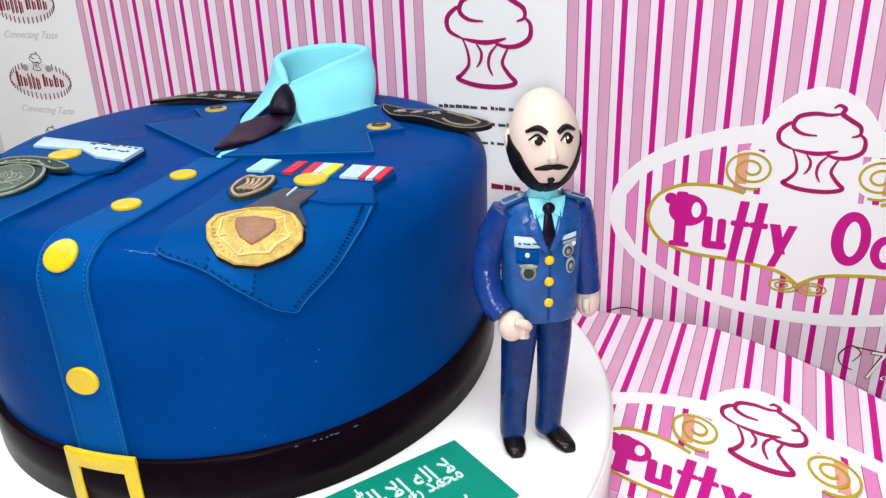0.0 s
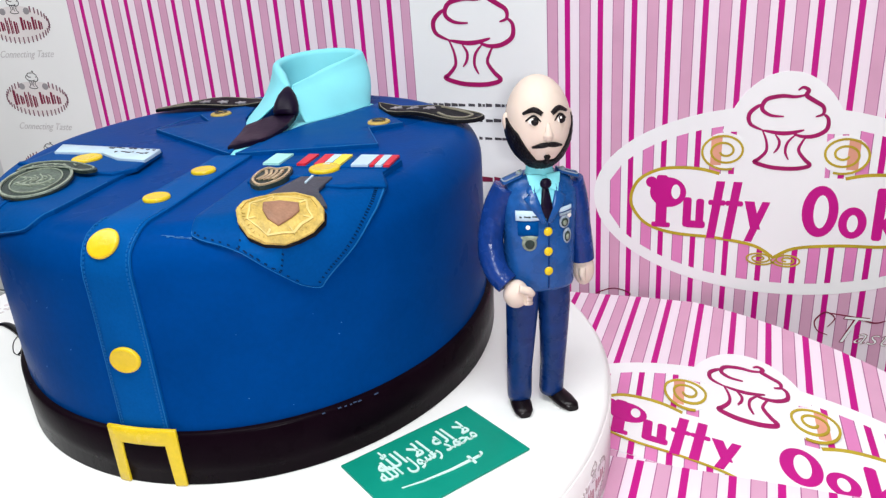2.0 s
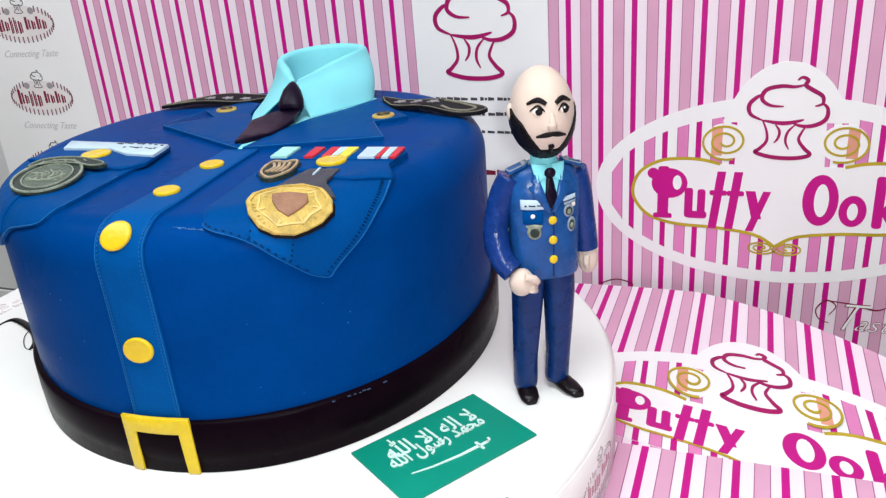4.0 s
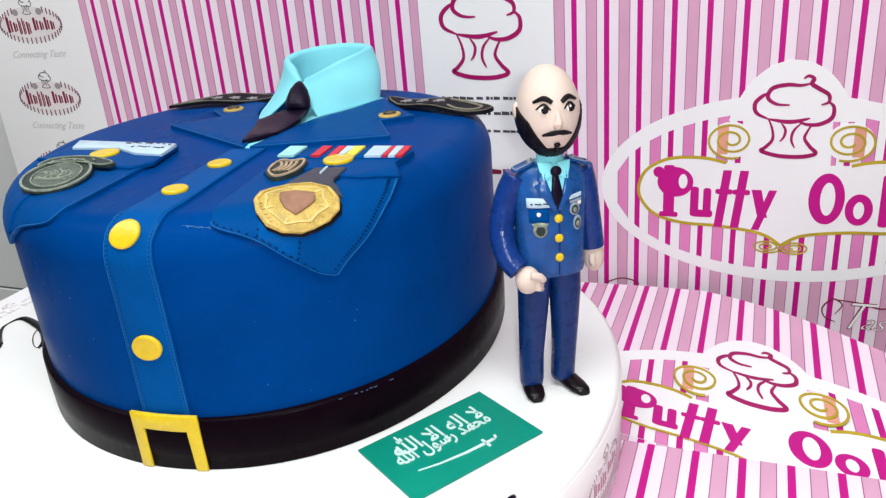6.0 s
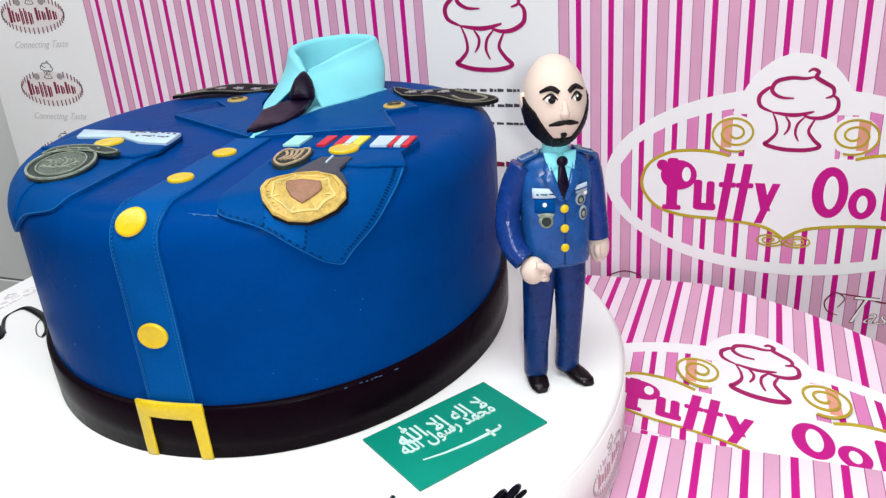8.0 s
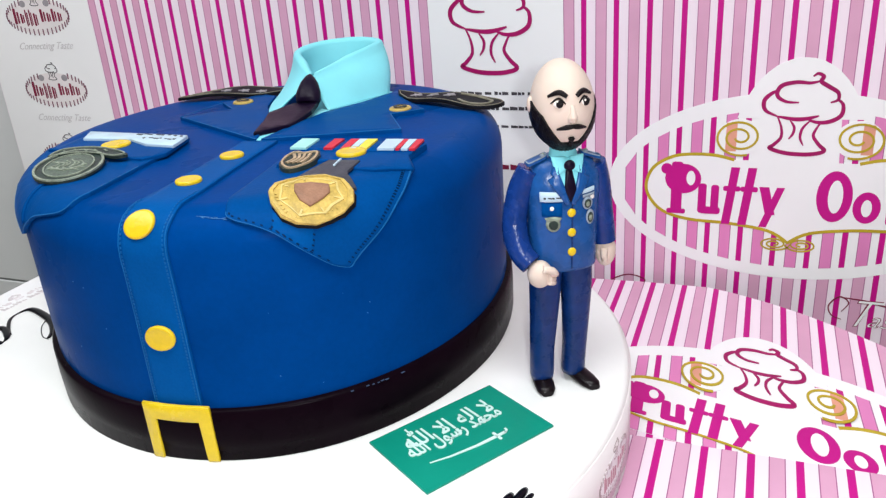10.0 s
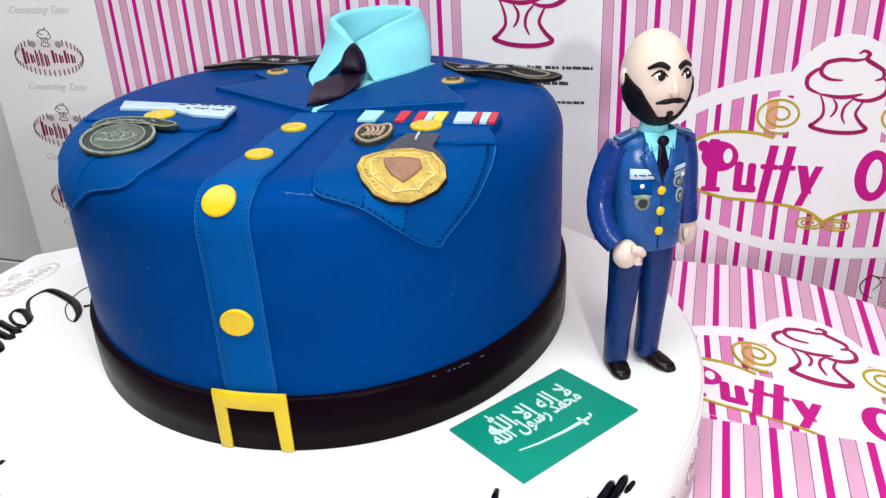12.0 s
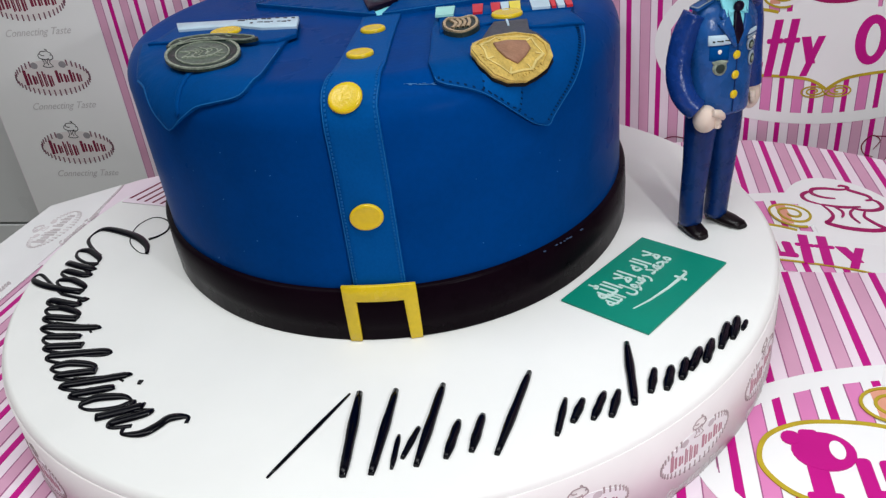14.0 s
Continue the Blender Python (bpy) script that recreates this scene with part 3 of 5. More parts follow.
# breast pocket with name plate and round badge
POCKET_A = [(-0.0516, 0.0545), (-0.0498, 0.103), (-0.0512, 0.1334), (-0.0524, 0.1657), (-0.0535, 0.1925), (-0.0540, 0.2060), (-0.0585, 0.2095), (-0.0700, 0.2068), (-0.0813, 0.2030), (-0.0879, 0.2030), (-0.0945, 0.2030), (-0.1045, 0.2025), (-0.1110, 0.1910), (-0.1160, 0.1805), (-0.1253, 0.158), (-0.1340, 0.1438), (-0.1490, 0.104), (-0.1590, 0.0755), (-0.150, 0.045)]
pocket = applied("breast_pocket", POCKET_A, 0.0, 0.0028, M_BLUE2, cell=0.004)
edge_highlight(pocket, POCKET_A[2:16], 0.0028, 0.0006)
bm = prism(bmesh.new(), [(-0.1010, 0.150), (-0.0995, 0.150), (-0.0930, 0.200), (-0.0950, 0.200)], cake_put, 0.0026, 0.0042, cell=0.006)
part("pleat", bm, M_BLUE2, pocket)
flap = applied("pocket_flap", [(-0.0490, 0.058), (-0.0440, 0.106), (-0.0560, 0.119), (-0.0762, 0.1142), (-0.110, 0.098), (-0.1530, 0.0860), (-0.148, 0.040)], 0.002, 0.0048, M_BLUE2, pocket)
plate = applied("name_plate", [(-0.1480, 0.0385), (-0.0481, 0.0617), (-0.0455, 0.0909), (-0.0715, 0.0840), (-0.0942, 0.0670), (-0.1400, 0.0610)], 0.0042, 0.0070, M_PLATE, label="pale blue name plate with dark marks", cell=0.02)
bm = bmesh.new()
random.seed(23)
for row in (0, 1):
    a0 = -0.096 + 0.012 * row
    while a0 < -0.052:
        w = random.uniform(0.0012, 0.0062)
        b0 = 0.0545 + 0.24 * (a0 + 0.084) + row * 0.0105 + random.uniform(-0.001, 0.001)
        t = random.uniform(0.0014, 0.0042)
        prism(bm, [(a0, b0), (a0 + w, b0 + 0.24 * w), (a0 + w, b0 + 0.24 * w + t), (a0, b0 + t * 0.7)], cake_put, 0.0068, 0.0073)
        a0 += w + random.choice((0.0006, 0.001, 0.0035))
part("plate_mark", bm, M_CHAR, plate)
button(-0.0998, 0.0801, 0.0112, parent=pocket, lift=0.0045)


def badge_put(a, b, h):
    """The round badge, tilted a little off the skin."""
    return flat_put(-0.1020 + 0.983 * a + 0.34 * b, 0.1390 - 0.185 * a + 0.94 * b, 0.0050 - 0.05 * b + h)


badge_bm = prism(bmesh.new(), circle(0, 0.0, 0.0250, 0.0365, 40), badge_put, -0.0003, 0.0013)
prism(badge_bm, circle(0, 0.0, 0.0205, 0.0300, 32), badge_put, -0.0040, -0.0003)
badge = part("round_badge", badge_bm, M_OLIVE, cake, "dark olive round embossed badge")
part("badge_field", prism(bmesh.new(), circle(0, 0, 0.0165, 0.0248, 36), badge_put, 0.0010, 0.0015), M_OLIVEM, badge)
bm = bmesh.new()
ribbon(bm, circle(0, 0, 0.0239, 0.0352, 48), 0.0019, badge_put, 0.0012, 0.0024, closed=True)
ribbon(bm, circle(0, 0, 0.0175, 0.0262, 40), 0.0010, badge_put, 0.0012, 0.0021, closed=True)
random.seed(5)
for k in range(7):
    x0 = -0.010 + 0.0033 * k
    ribbon(bm, smooth_line([(x0 - 0.004, -0.013 + 0.006 * random.random()), (x0 + 0.003 * random.random(), -0.003), (x0 - 0.005 * random.random(), 0.006), (x0 + 0.004, 0.015 - 0.006 * random.random())], n=4), 0.0010, badge_put, 0.0012, 0.0021)
ribbon(bm, smooth_line([(-0.013, 0.004), (-0.004, 0.011), (0.006, 0.009), (0.013, 0.001)], n=5), 0.0016, badge_put, 0.0012, 0.0024)
part("badge_relief", bm, M_OLIVE2, badge, "raised grey gold rings and crest")
SCROLL = [(-0.022, -0.024), (-0.016, -0.039), (-0.004, -0.043), (0.010, -0.041), (0.024, -0.033), (0.040, -0.016), (0.031, -0.011), (0.016, -0.022), (0.0, -0.028), (-0.012, -0.027)]
part("badge_scroll", prism(bmesh.new(), smooth_line(SCROLL, True, 4), badge_put, 0.0002, 0.0022), M_OLIVE, badge)
bm = bmesh.new()
ribbon(bm, smooth_line([(0.006 + (x - 0.006) * 0.93, -0.027 + (y + 0.027) * 0.86) for x, y in SCROLL], True, 4), 0.0010, badge_put, 0.0022, 0.0030, closed=True)
for k in range(5):
    ribbon(bm, [(-0.012 + 0.008 * k, -0.036 + 0.002 * abs(k - 1)), (-0.009 + 0.008 * k, -0.031 + 0.002 * abs(k - 1))], 0.0012, badge_put, 0.0022, 0.0029)
part("scroll_edge", bm, M_OLIVE2, badge)

# other breast pocket with ribbons, small badge and medal
POCKET_B = [(0.0570, 0.086), (0.0530, 0.1287), (0.0520, 0.1781), (0.0499, 0.2190), (0.0503, 0.2216), (0.0544, 0.2235), (0.0647, 0.2250), (0.0721, 0.2270), (0.0795, 0.2310), (0.0877, 0.2358), (0.0955, 0.2396), (0.1030, 0.2386), (0.1056, 0.2334), (0.1086, 0.2267), (0.1165, 0.2102), (0.1215, 0.1984), (0.1280, 0.1822), (0.1335, 0.1687), (0.1425, 0.1439), (0.1536, 0.0960)]
pocket = applied("breast_pocket", POCKET_B, 0.0, 0.0028, M_BLUE2, cell=0.004)
stitches(pocket, seam(POCKET_B, 3, 11), 0.0028, step=0.0028, mat=M_PRICK, half=0.0006)
stitches(pocket, seam(POCKET_B, 11, 19), 0.0028, step=0.0026, mat=M_PRICK, half=0.0005)
for line in ([(0.0712, 0.2256), (0.0728, 0.2180)], [(0.0874, 0.2340), (0.0898, 0.2205)], [(0.0722, 0.2248), (0.0800, 0.2290), (0.0868, 0.2328)]):
    stitches(pocket, line, 0.0028, step=0.0028, mat=M_PRICK, half=0.0006)
part("pleat", prism(bmesh.new(), [(0.0716, 0.2258), (0.0732, 0.2150), (0.0900, 0.2150), (0.0878, 0.2345)], cake_put, 0.0024, 0.0031, cell=0.005), M_STRIP, pocket)
edge_highlight(pocket, POCKET_B[3:19], 0.0028, 0.0004)
flap = applied("pocket_flap", [(0.0590, 0.0865), (0.1535, 0.0965), (0.1405, 0.1495), (0.128, 0.1570), (0.1159, 0.1528), (0.1034, 0.1290), (0.0882, 0.1340), (0.0584, 0.1427)], 0.002, 0.0048, M_BLUE2, pocket)

# row of ribbon bars
bar = applied("ribbon_bar", [(0.0565, 0.0828), (0.1515, 0.0940), (0.1485, 0.1180), (0.0581, 0.1076)], 0.0026, 0.0058, M_BLUE2, cell=0.02)
for a0, a1, m in ((0.0563, 0.0702, M_MINT), (0.0826, 0.0904, M_RED), (0.0957, 0.1026, M_RED), (0.1026, 0.1086, M_PLATE), (0.1086, 0.1167, M_CREAM), (0.1233, 0.1368, M_PLATE), (0.1368, 0.1408, M_RED), (0.1408, 0.1467, M_PLATE), (0.1467, 0.1520, M_RED)):
    f = 0.0828 + (a0 - 0.0565) * 0.117
    g = 0.0828 + (a1 - 0.0565) * 0.117
    part("ribbon", prism(bmesh.new(), [(a0, f - 0.0006), (a1, g - 0.0006), (a1 - 0.0020, g + 0.0245), (a0 - 0.0008, f + 0.0250)], cake_put, 0.0056, 0.0072), m, bar)
button(0.1047, 0.1195, 0.0106, parent=pocket, lift=0.0048)


def small_put(a, b, h):
    return flat_put(0.0725 + a, 0.1370 + b, 0.0050 + h - 0.05 * b)


sb = part("small_badge", prism(bmesh.new(), smooth_line([(-0.0125, -0.006), (-0.0085, -0.017), (0.0, -0.0145), (0.0085, -0.018), (0.0125, -0.006), (0.0105, 0.010), (0.0, 0.021), (-0.0105, 0.011)], True, 4), small_put, -0.0018, 0.0016), M_OLIVE, cake, "small dark bronze shield badge")
bm = bmesh.new()
ribbon(bm, smooth_line([(-0.0108, -0.005), (-0.0075, -0.0145), (0.0, -0.012), (0.0075, -0.0150), (0.0108, -0.005), (0.009, 0.009), (0.0, 0.0185), (-0.009, 0.009)], True, 4), 0.0016, small_put, 0.0014, 0.0026, closed=True)
for k in range(4):
    ribbon(bm, smooth_line([(-0.0065 + k * 0.004, -0.009), (-0.003 + k * 0.003, 0.0), (-0.006 + k * 0.0034, 0.009)], n=4), 0.0020, small_put, 0.0014, 0.0028)
part("badge_relief", bm, M_BADGE, sb, "raised pale bronze bars and rim")

ribn = applied("medal_ribbon", [(0.0945, 0.1385), (0.1160, 0.1400), (0.1152, 0.1520), (0.1144, 0.1630), (0.1136, 0.1740), (0.1126, 0.1850), (0.0810, 0.1900), (0.0850, 0.1750), (0.0895, 0.1570)], 0.0040, 0.0062, M_CHAR, label="charcoal medal ribbon")
MEDAL = [(0.0730, 0.2030), (0.0768, 0.1950), (0.0830, 0.1880), (0.0926, 0.1808), (0.1040, 0.1783), (0.1098, 0.1812), (0.1105, 0.1885), (0.1085, 0.1960), (0.1030, 0.2047), (0.0965, 0.2115), (0.0905, 0.2165), (0.0823, 0.2190), (0.0765, 0.2175), (0.0732, 0.2110)]
MX, MY = 0.0915, 0.2000


def inset(k):
    return [(MX + (a - MX) * k, MY + (b - MY) * k) for a, b in MEDAL]


medal = part("medal", prism(bmesh.new(), MEDAL, cake_put, 0.0052, 0.0076, cell=0.006), M_GOLD, cake, "antique gold medal with scalloped rim")
# dark slab, set slightly off, put in for the shade below the medal's rim
part("medal_shade", prism(bmesh.new(), [(a + 0.0006, b + 0.0012) for a, b in inset(1.012)], cake_put, 0.0026, 0.0048, cell=0.006), M_BOARD, medal, "dark slab standing in for the shade under the medal")
bm = bmesh.new()
ribbon(bm, inset(0.94), 0.0018, cake_put, 0.0074, 0.0086, closed=True)
for i, (a, b) in enumerate(smooth_line(inset(0.87), True, 3)):
    if b > 0.203:
        c, d = MX + (a - MX) * 0.93, MY + (b - MY) * 0.93
        ribbon(bm, [(a, b), (c, d)], 0.0007 + 0.0005 * (i % 3), cake_put, 0.0074, 0.0082)
part("medal_rim", bm, M_GOLD, medal)
bm = bmesh.new()
points = [p if i % 2 else ((p[0] - MX) * 0.86 + MX, (p[1] - MY) * 0.86 + MY) for i, p in enumerate(inset(0.78))]
ribbon(bm, points, 0.0008, cake_put, 0.0074, 0.0083, closed=True)
for i, ((a, b), (c, d)) in enumerate(zip(inset(0.58), points)):
    if i % 2:
        ribbon(bm, [(a, b), (c, d)], 0.0007, cake_put, 0.0074, 0.0082)
part("medal_relief", bm, M_GOLDPALE, medal, "raised pale gold star lines")
SHIELD = [(0.0860, 0.1945), (0.0940, 0.1905), (0.1025, 0.1890), (0.1010, 0.1950), (0.0965, 0.2010), (0.0895, 0.2088), (0.0858, 0.2065), (0.0846, 0.2010)]
part("shield", prism(bmesh.new(), [(0.0925 + 0.88 * (a - 0.0925), 0.1985 + 0.88 * (b - 0.1985)) for a, b in SHIELD], cake_put, 0.0074, 0.0090, cell=0.004), M_BRONZE, medal, "brown bronze shield")
part("pin", prism(bmesh.new(), [(0.1022, 0.139), (0.1036, 0.139), (0.1034, 0.154), (0.1022, 0.154)], cake_put, 0.0060, 0.0072), M_PLATE, ribn)

# shoulder boards


def star(cx, cy, r, rot):
    return [(cx + (r if k % 2 == 0 else 0.42 * r) * math.cos(radians(36 * k + rot)), cy + (r if k % 2 == 0 else 0.42 * r) * math.sin(radians(36 * k + rot))) for k in range(10)]


def board_put(a, b, h):
    return neck_put(a, b - 0.004, 0.0052 + 0.0015 * math.sin(70 * a + 30 * b) + h)


for outline, stars, loop in (
        ([(0.086, -0.111), (0.110, -0.101), (0.135, -0.090), (0.165, -0.076), (0.183, -0.066), (0.191, -0.052), (0.192, -0.038), (0.186, -0.027), (0.172, -0.024), (0.156, -0.030), (0.125, -0.054), (0.100, -0.073)], ((0.108, -0.087), (0.125, -0.078), (0.142, -0.068)), [(0.152, -0.075), (0.172, -0.064), (0.182, -0.049), (0.176, -0.035), (0.161, -0.036), (0.152, -0.047)]),
        ([(-0.145, -0.115), (-0.140, -0.128), (-0.127, -0.146), (-0.100, -0.163), (-0.070, -0.161), (-0.045, -0.156), (-0.033, -0.136), (-0.058, -0.114), (-0.082, -0.112), (-0.110, -0.113)], ((-0.098, -0.130), (-0.080, -0.130), (-0.062, -0.130)), [(-0.108, -0.148), (-0.126, -0.137), (-0.134, -0.124), (-0.126, -0.115), (-0.110, -0.118)])):
    back = (-0.111, 0.464, 0.086, 0.72) if outline[0][0] > 0 else (-0.128, -0.268, -0.145, 0.66)
    outline, stars, loop = ([(x, (1 - back[3]) * (back[0] + back[1] * (x - back[2])) + back[3] * y) for x, y in line] for line in (outline, stars, loop))
    sh = part("shoulder_board", prism(bmesh.new(), smooth_line(outline, True, 2), board_put, -0.0022, 0.0008, cell=0.012), M_BOARD, cake, "black shoulder board with pale stars")
    bm = bmesh.new()
    ribbon(bm, smooth_line([((x - sum(p[0] for p in outline) / len(outline)) * 0.975 + sum(p[0] for p in outline) / len(outline), (y - sum(p[1] for p in outline) / len(outline)) * 0.955 + sum(p[1] for p in outline) / len(outline)) for x, y in outline], True, 2), 0.0008, board_put, 0.0006, 0.0013, closed=True)
    ribbon(bm, smooth_line(loop, n=5), 0.0024, board_put, 0.0008, 0.0018)
    part("board_edging", bm, M_OUTGOLD, sh, "worn gold edging")
    for cx, cy in stars:
        part("star", prism(bmesh.new(), star(cx, cy, 0.0060, 20), board_put, 0.0008, 0.0018), M_LIGHTP, sh)
for a, b in ((-0.0590, -0.0770), (0.1078, -0.0258)):
    bt = button(a, b, 0.0096, name="epaulette_button", lift=0.0026, mat=M_GOLD)
    bm = bmesh.new()
    ribbon(bm, circle(a, b, 0.0046, n=20), 0.0026, cake_put, 0.0058, 0.0064, closed=True)
    part("button_rim", bm, M_OLIVE, bt)

# ---- flag sheet on the board ----
FO, FR = Vector((0.2255, -0.1163)), Vector((0.54, 0.842)).normalized()
FU = Vector((-FR.y, FR.x))


def flag_put(a, b, h):
    p = FO + FR * a + FU * b
    return Vector((p.x, p.y, h))


flag = part("flag", prism(bmesh.new(), [(-0.0525, -0.0340), (0.0525, -0.0340), (0.0522, 0.0340), (-0.0522, 0.0340)], flag_put, 0.0004, 0.0018), M_GREEN)
tagged(flag, "green sugar sheet flag with white script and sword", "flag")


def text_mesh(body, size, put, h0, h1, width=1.0, shear=0.0, wide=None, offset=0.0):
    """Built-in font text, centred, carried onto a surface."""
    cu = bpy.data.curves.new("text", "FONT")
    cu.body, cu.size, cu.align_x, cu.align_y, cu.shear, cu.fill_mode = body, size, "CENTER", "CENTER", shear, "FRONT"
    cu.resolution_u = 3
    cu.offset = offset
    ob = bpy.data.objects.new("text", cu)
    scene.collection.objects.link(ob)
    me = ob.evaluated_get(bpy.context.evaluated_depsgraph_get()).to_mesh()
    pts = [v.co.copy() for v in me.vertices]
    span = max((p.x for p in pts), default=1) - min((p.x for p in pts), default=0)
    k = wide / span if wide and span > 0 else width
    bm = bmesh.new()
    vs = [bm.verts.new(put(p.x * k, p.y, h1)) for p in pts]
    for p in me.polygons:
        try:
            bm.faces.new([vs[i] for i in p.vertices])
        except ValueError:
            pass
    edges = [e for e in bm.edges if len(e.link_faces) == 1]
    ex = bmesh.ops.extrude_edge_only(bm, edges=edges)
    fresh = [g for g in ex["geom"] if isinstance(g, bmesh.types.BMVert)]
    drop = put(0, 0, h0) - put(0, 0, h1)
    for v in fresh:
        v.co += drop
    bpy.data.objects.remove(ob)
    bpy.data.curves.remove(cu)
    return bm


UPPER = "\uFEFB \uFE87\uFEDF\uFEEA \uFE87\uFEFB \uFDF2"
LOWER = "\uFEE3\uFEA4\uFEE4\uFEAA \uFEAD\uFEB3\uFEEE\uFEDD \uFDF2"
part("script", text_mesh(UPPER[::-1], 0.0175, lambda a, b, h: flag_put(a + 0.0, b * 1.2 + 0.0140, h), 0.0016, 0.0023, wide=0.072, offset=0.0002), M_WPRINT, flag, "white flowing script")
part("script", text_mesh(LOWER[::-1], 0.0165, lambda a, b, h: flag_put(a - 0.002, b * 1.05 + 0.0045, h), 0.0016, 0.0025, wide=0.076, offset=0.0002), M_WPRINT, flag, "white flowing script")
bm = bmesh.new()
blade = [(-0.0345, -0.0120), (-0.020, -0.0155), (0.000, -0.0180), (0.0160, -0.0185)]
prism(bm, [(x, y + 0.0006 + 0.0010 * i / 3) for i, (x, y) in enumerate(blade)] + [(x, y - 0.0002 - 0.0009 * i / 3) for i, (x, y) in reversed(list(enumerate(blade)))], flag_put, 0.0016, 0.0023)
prism(bm, rounded(0.0170, 0.0235, -0.0196, -0.0172, 0.0008), flag_put, 0.0016, 0.0023)
prism(bm, rounded(0.0150, 0.0172, -0.0230, -0.0135, 0.0008), flag_put, 0.0016, 0.0023)
ribbon(bm, smooth_line([(0.0225, -0.0185), (0.0250, -0.0175), (0.0255, -0.0150)], n=4), 0.0016, flag_put, 0.0016, 0.0023)
part("sword", bm, M_WPRINT, flag)

# ---- piped lettering on the board ----
GLYPH = {}
GLYPH["C"] = (0.70, [[(-0.19, 2.45), (-0.77, 2.24), (-1.14, 1.70), (-1.07, 0.87), (-0.76, 0.15), (-0.27, -0.07), (0.2, 0.0), (0.55, 0.45), (0.8, 0.9)]])
GLYPH["o"] = (0.95, [[(0.70, 1.0), (0.3, 0.95), (0.05, 0.45), (0.28, 0.02), (0.62, 0.12), (0.8, 0.6), (0.68, 1.0), (0.98, 0.85)]])
GLYPH["n"] = (1.1, [[(0.0, 0.75), (0.18, 1.0), (0.2, 0.0)], [(0.2, 0.55), (0.5, 1.0), (0.68, 0.85), (0.68, 0.15), (0.9, 0.02), (1.1, 0.35)]])
GLYPH["g"] = (1.05, [[(0.72, 0.9), (0.35, 1.0), (0.06, 0.5), (0.3, 0.02), (0.65, 0.3), (0.75, 0.98)], [(0.75, 0.98), (0.75, -0.3), (0.55, -0.85), (0.2, -0.7), (0.5, -0.2), (1.05, 0.4)]])
GLYPH["r"] = (0.85, [[(0.0, 0.35), (0.18, 1.15), (0.30, 0.95), (0.62, 0.95), (0.5, 0.15), (0.68, 0.0), (0.88, 0.3)]])
GLYPH["a"] = (1.05, [[(0.72, 0.9), (0.35, 1.0), (0.06, 0.5), (0.28, 0.02), (0.62, 0.25), (0.74, 0.98)], [(0.74, 0.98), (0.72, 0.15), (0.9, 0.02), (1.08, 0.35)]])
GLYPH["t"] = (0.75, [[(0.0, 0.35), (0.32, 1.55), (0.3, 0.15), (0.5, 0.0), (0.75, 0.35)], [(0.05, 1.25), (0.65, 1.3)]])
GLYPH["u"] = (1.15, [[(0.0, 0.6), (0.16, 1.0), (0.16, 0.2), (0.4, 0.0), (0.7, 0.3), (0.78, 1.0)], [(0.78, 1.0), (0.78, 0.15), (0.95, 0.02), (1.15, 0.35)]])
GLYPH["l"] = (0.7, [[(0.0, 0.3), (0.40, 1.25), (0.34, 1.55), (0.18, 1.3), (0.2, 0.2), (0.42, 0.0), (0.7, 0.35)]])
GLYPH["i"] = (0.6, [[(0.0, 0.5), (0.18, 1.0), (0.18, 0.15), (0.36, 0.0), (0.6, 0.35)], [(0.2, 1.55), (0.26, 1.6)]])
GLYPH["s"] = (0.9, [[(0.85, 1.05), (0.55, 1.25), (0.3, 1.0), (0.5, 0.6), (0.6, 0.25), (0.3, 0.0), (0.02, 0.15)]])


def arc_put(s, v, radius, start):
    """A point on the board: s degrees on from start round its middle, v metres inward from the line of writing."""
    t = radians(start + s)
    return Vector((0.025 + (radius - v) * math.cos(t), BY + (radius - v) * math.sin(t), 0.0))


greeting = thing("piped_greeting", "black piped gel script reading congratulations on the board", "icing lettering")
WORD = "Congratulations"
total = sum(GLYPH[c][0] for c in WORD)
unit = 67.5 / total
at = 0.0
for ch in WORD:
    w, strokes = GLYPH[ch]
    bm = bmesh.new()
    for st in strokes:
        line = smooth_line(st, n=6)
        pts, rad = [], []
        for i, (x, y) in enumerate(line):
            j = min(i + 1, len(line) - 1)
            dx, dy = line[j][0] - line[j - 1][0], line[j][1] - line[j - 1][1]
            stem = abs(dy) / (math.hypot(dx, dy) + 1e-6) if dy < 0 else 0.35 * abs(dy) / (math.hypot(dx, dy) + 1e-6)
            r = 0.0008 + 0.0028 * stem
            if ch == "C":
                r *= 1.15
            s = at + x + 0.72 * y
            along = at / total
            p = arc_put(s * unit, y * (0.0275 - 0.0055 * along), 0.2800 - 0.0090 * along, 182.3)
            pts.append((p.x, p.y, r * 0.25))
            rad.append(r)
        sm = [sum(rad[max(0, i - 2):i + 3]) / len(rad[max(0, i - 2):i + 3]) for i in range(len(rad))]
        if len(pts) > 8 or ch != "i":
            tube(bm, pts, sm, 8, 0.5)
        else:
            tube(bm, pts, [0.0022] * len(pts), 8, 0.5)
    part("letter_" + ch.lower(), bm, M_ICING, greeting)
    at += w
bm = bmesh.new()
sw = smooth_line([(-0.1820, -0.0810), (-0.1934, -0.0776), (-0.2118, -0.0600), (-0.2205, -0.0362), (-0.2193, -0.0221), (-0.2131, -0.0143), (-0.2020, -0.0167), (-0.1915, -0.0256), (-0.1864, -0.0395), (-0.1897, -0.0499), (-0.1958, -0.0560)], n=6)
tube(bm, [(x, y, 0.0004) for x, y in sw], [0.0005 + 0.0013 * (i / len(sw)) ** 4 for i in range(len(sw))], 6, 0.6)
part("swash", bm, M_ICING, greeting, "thin looping flourish")

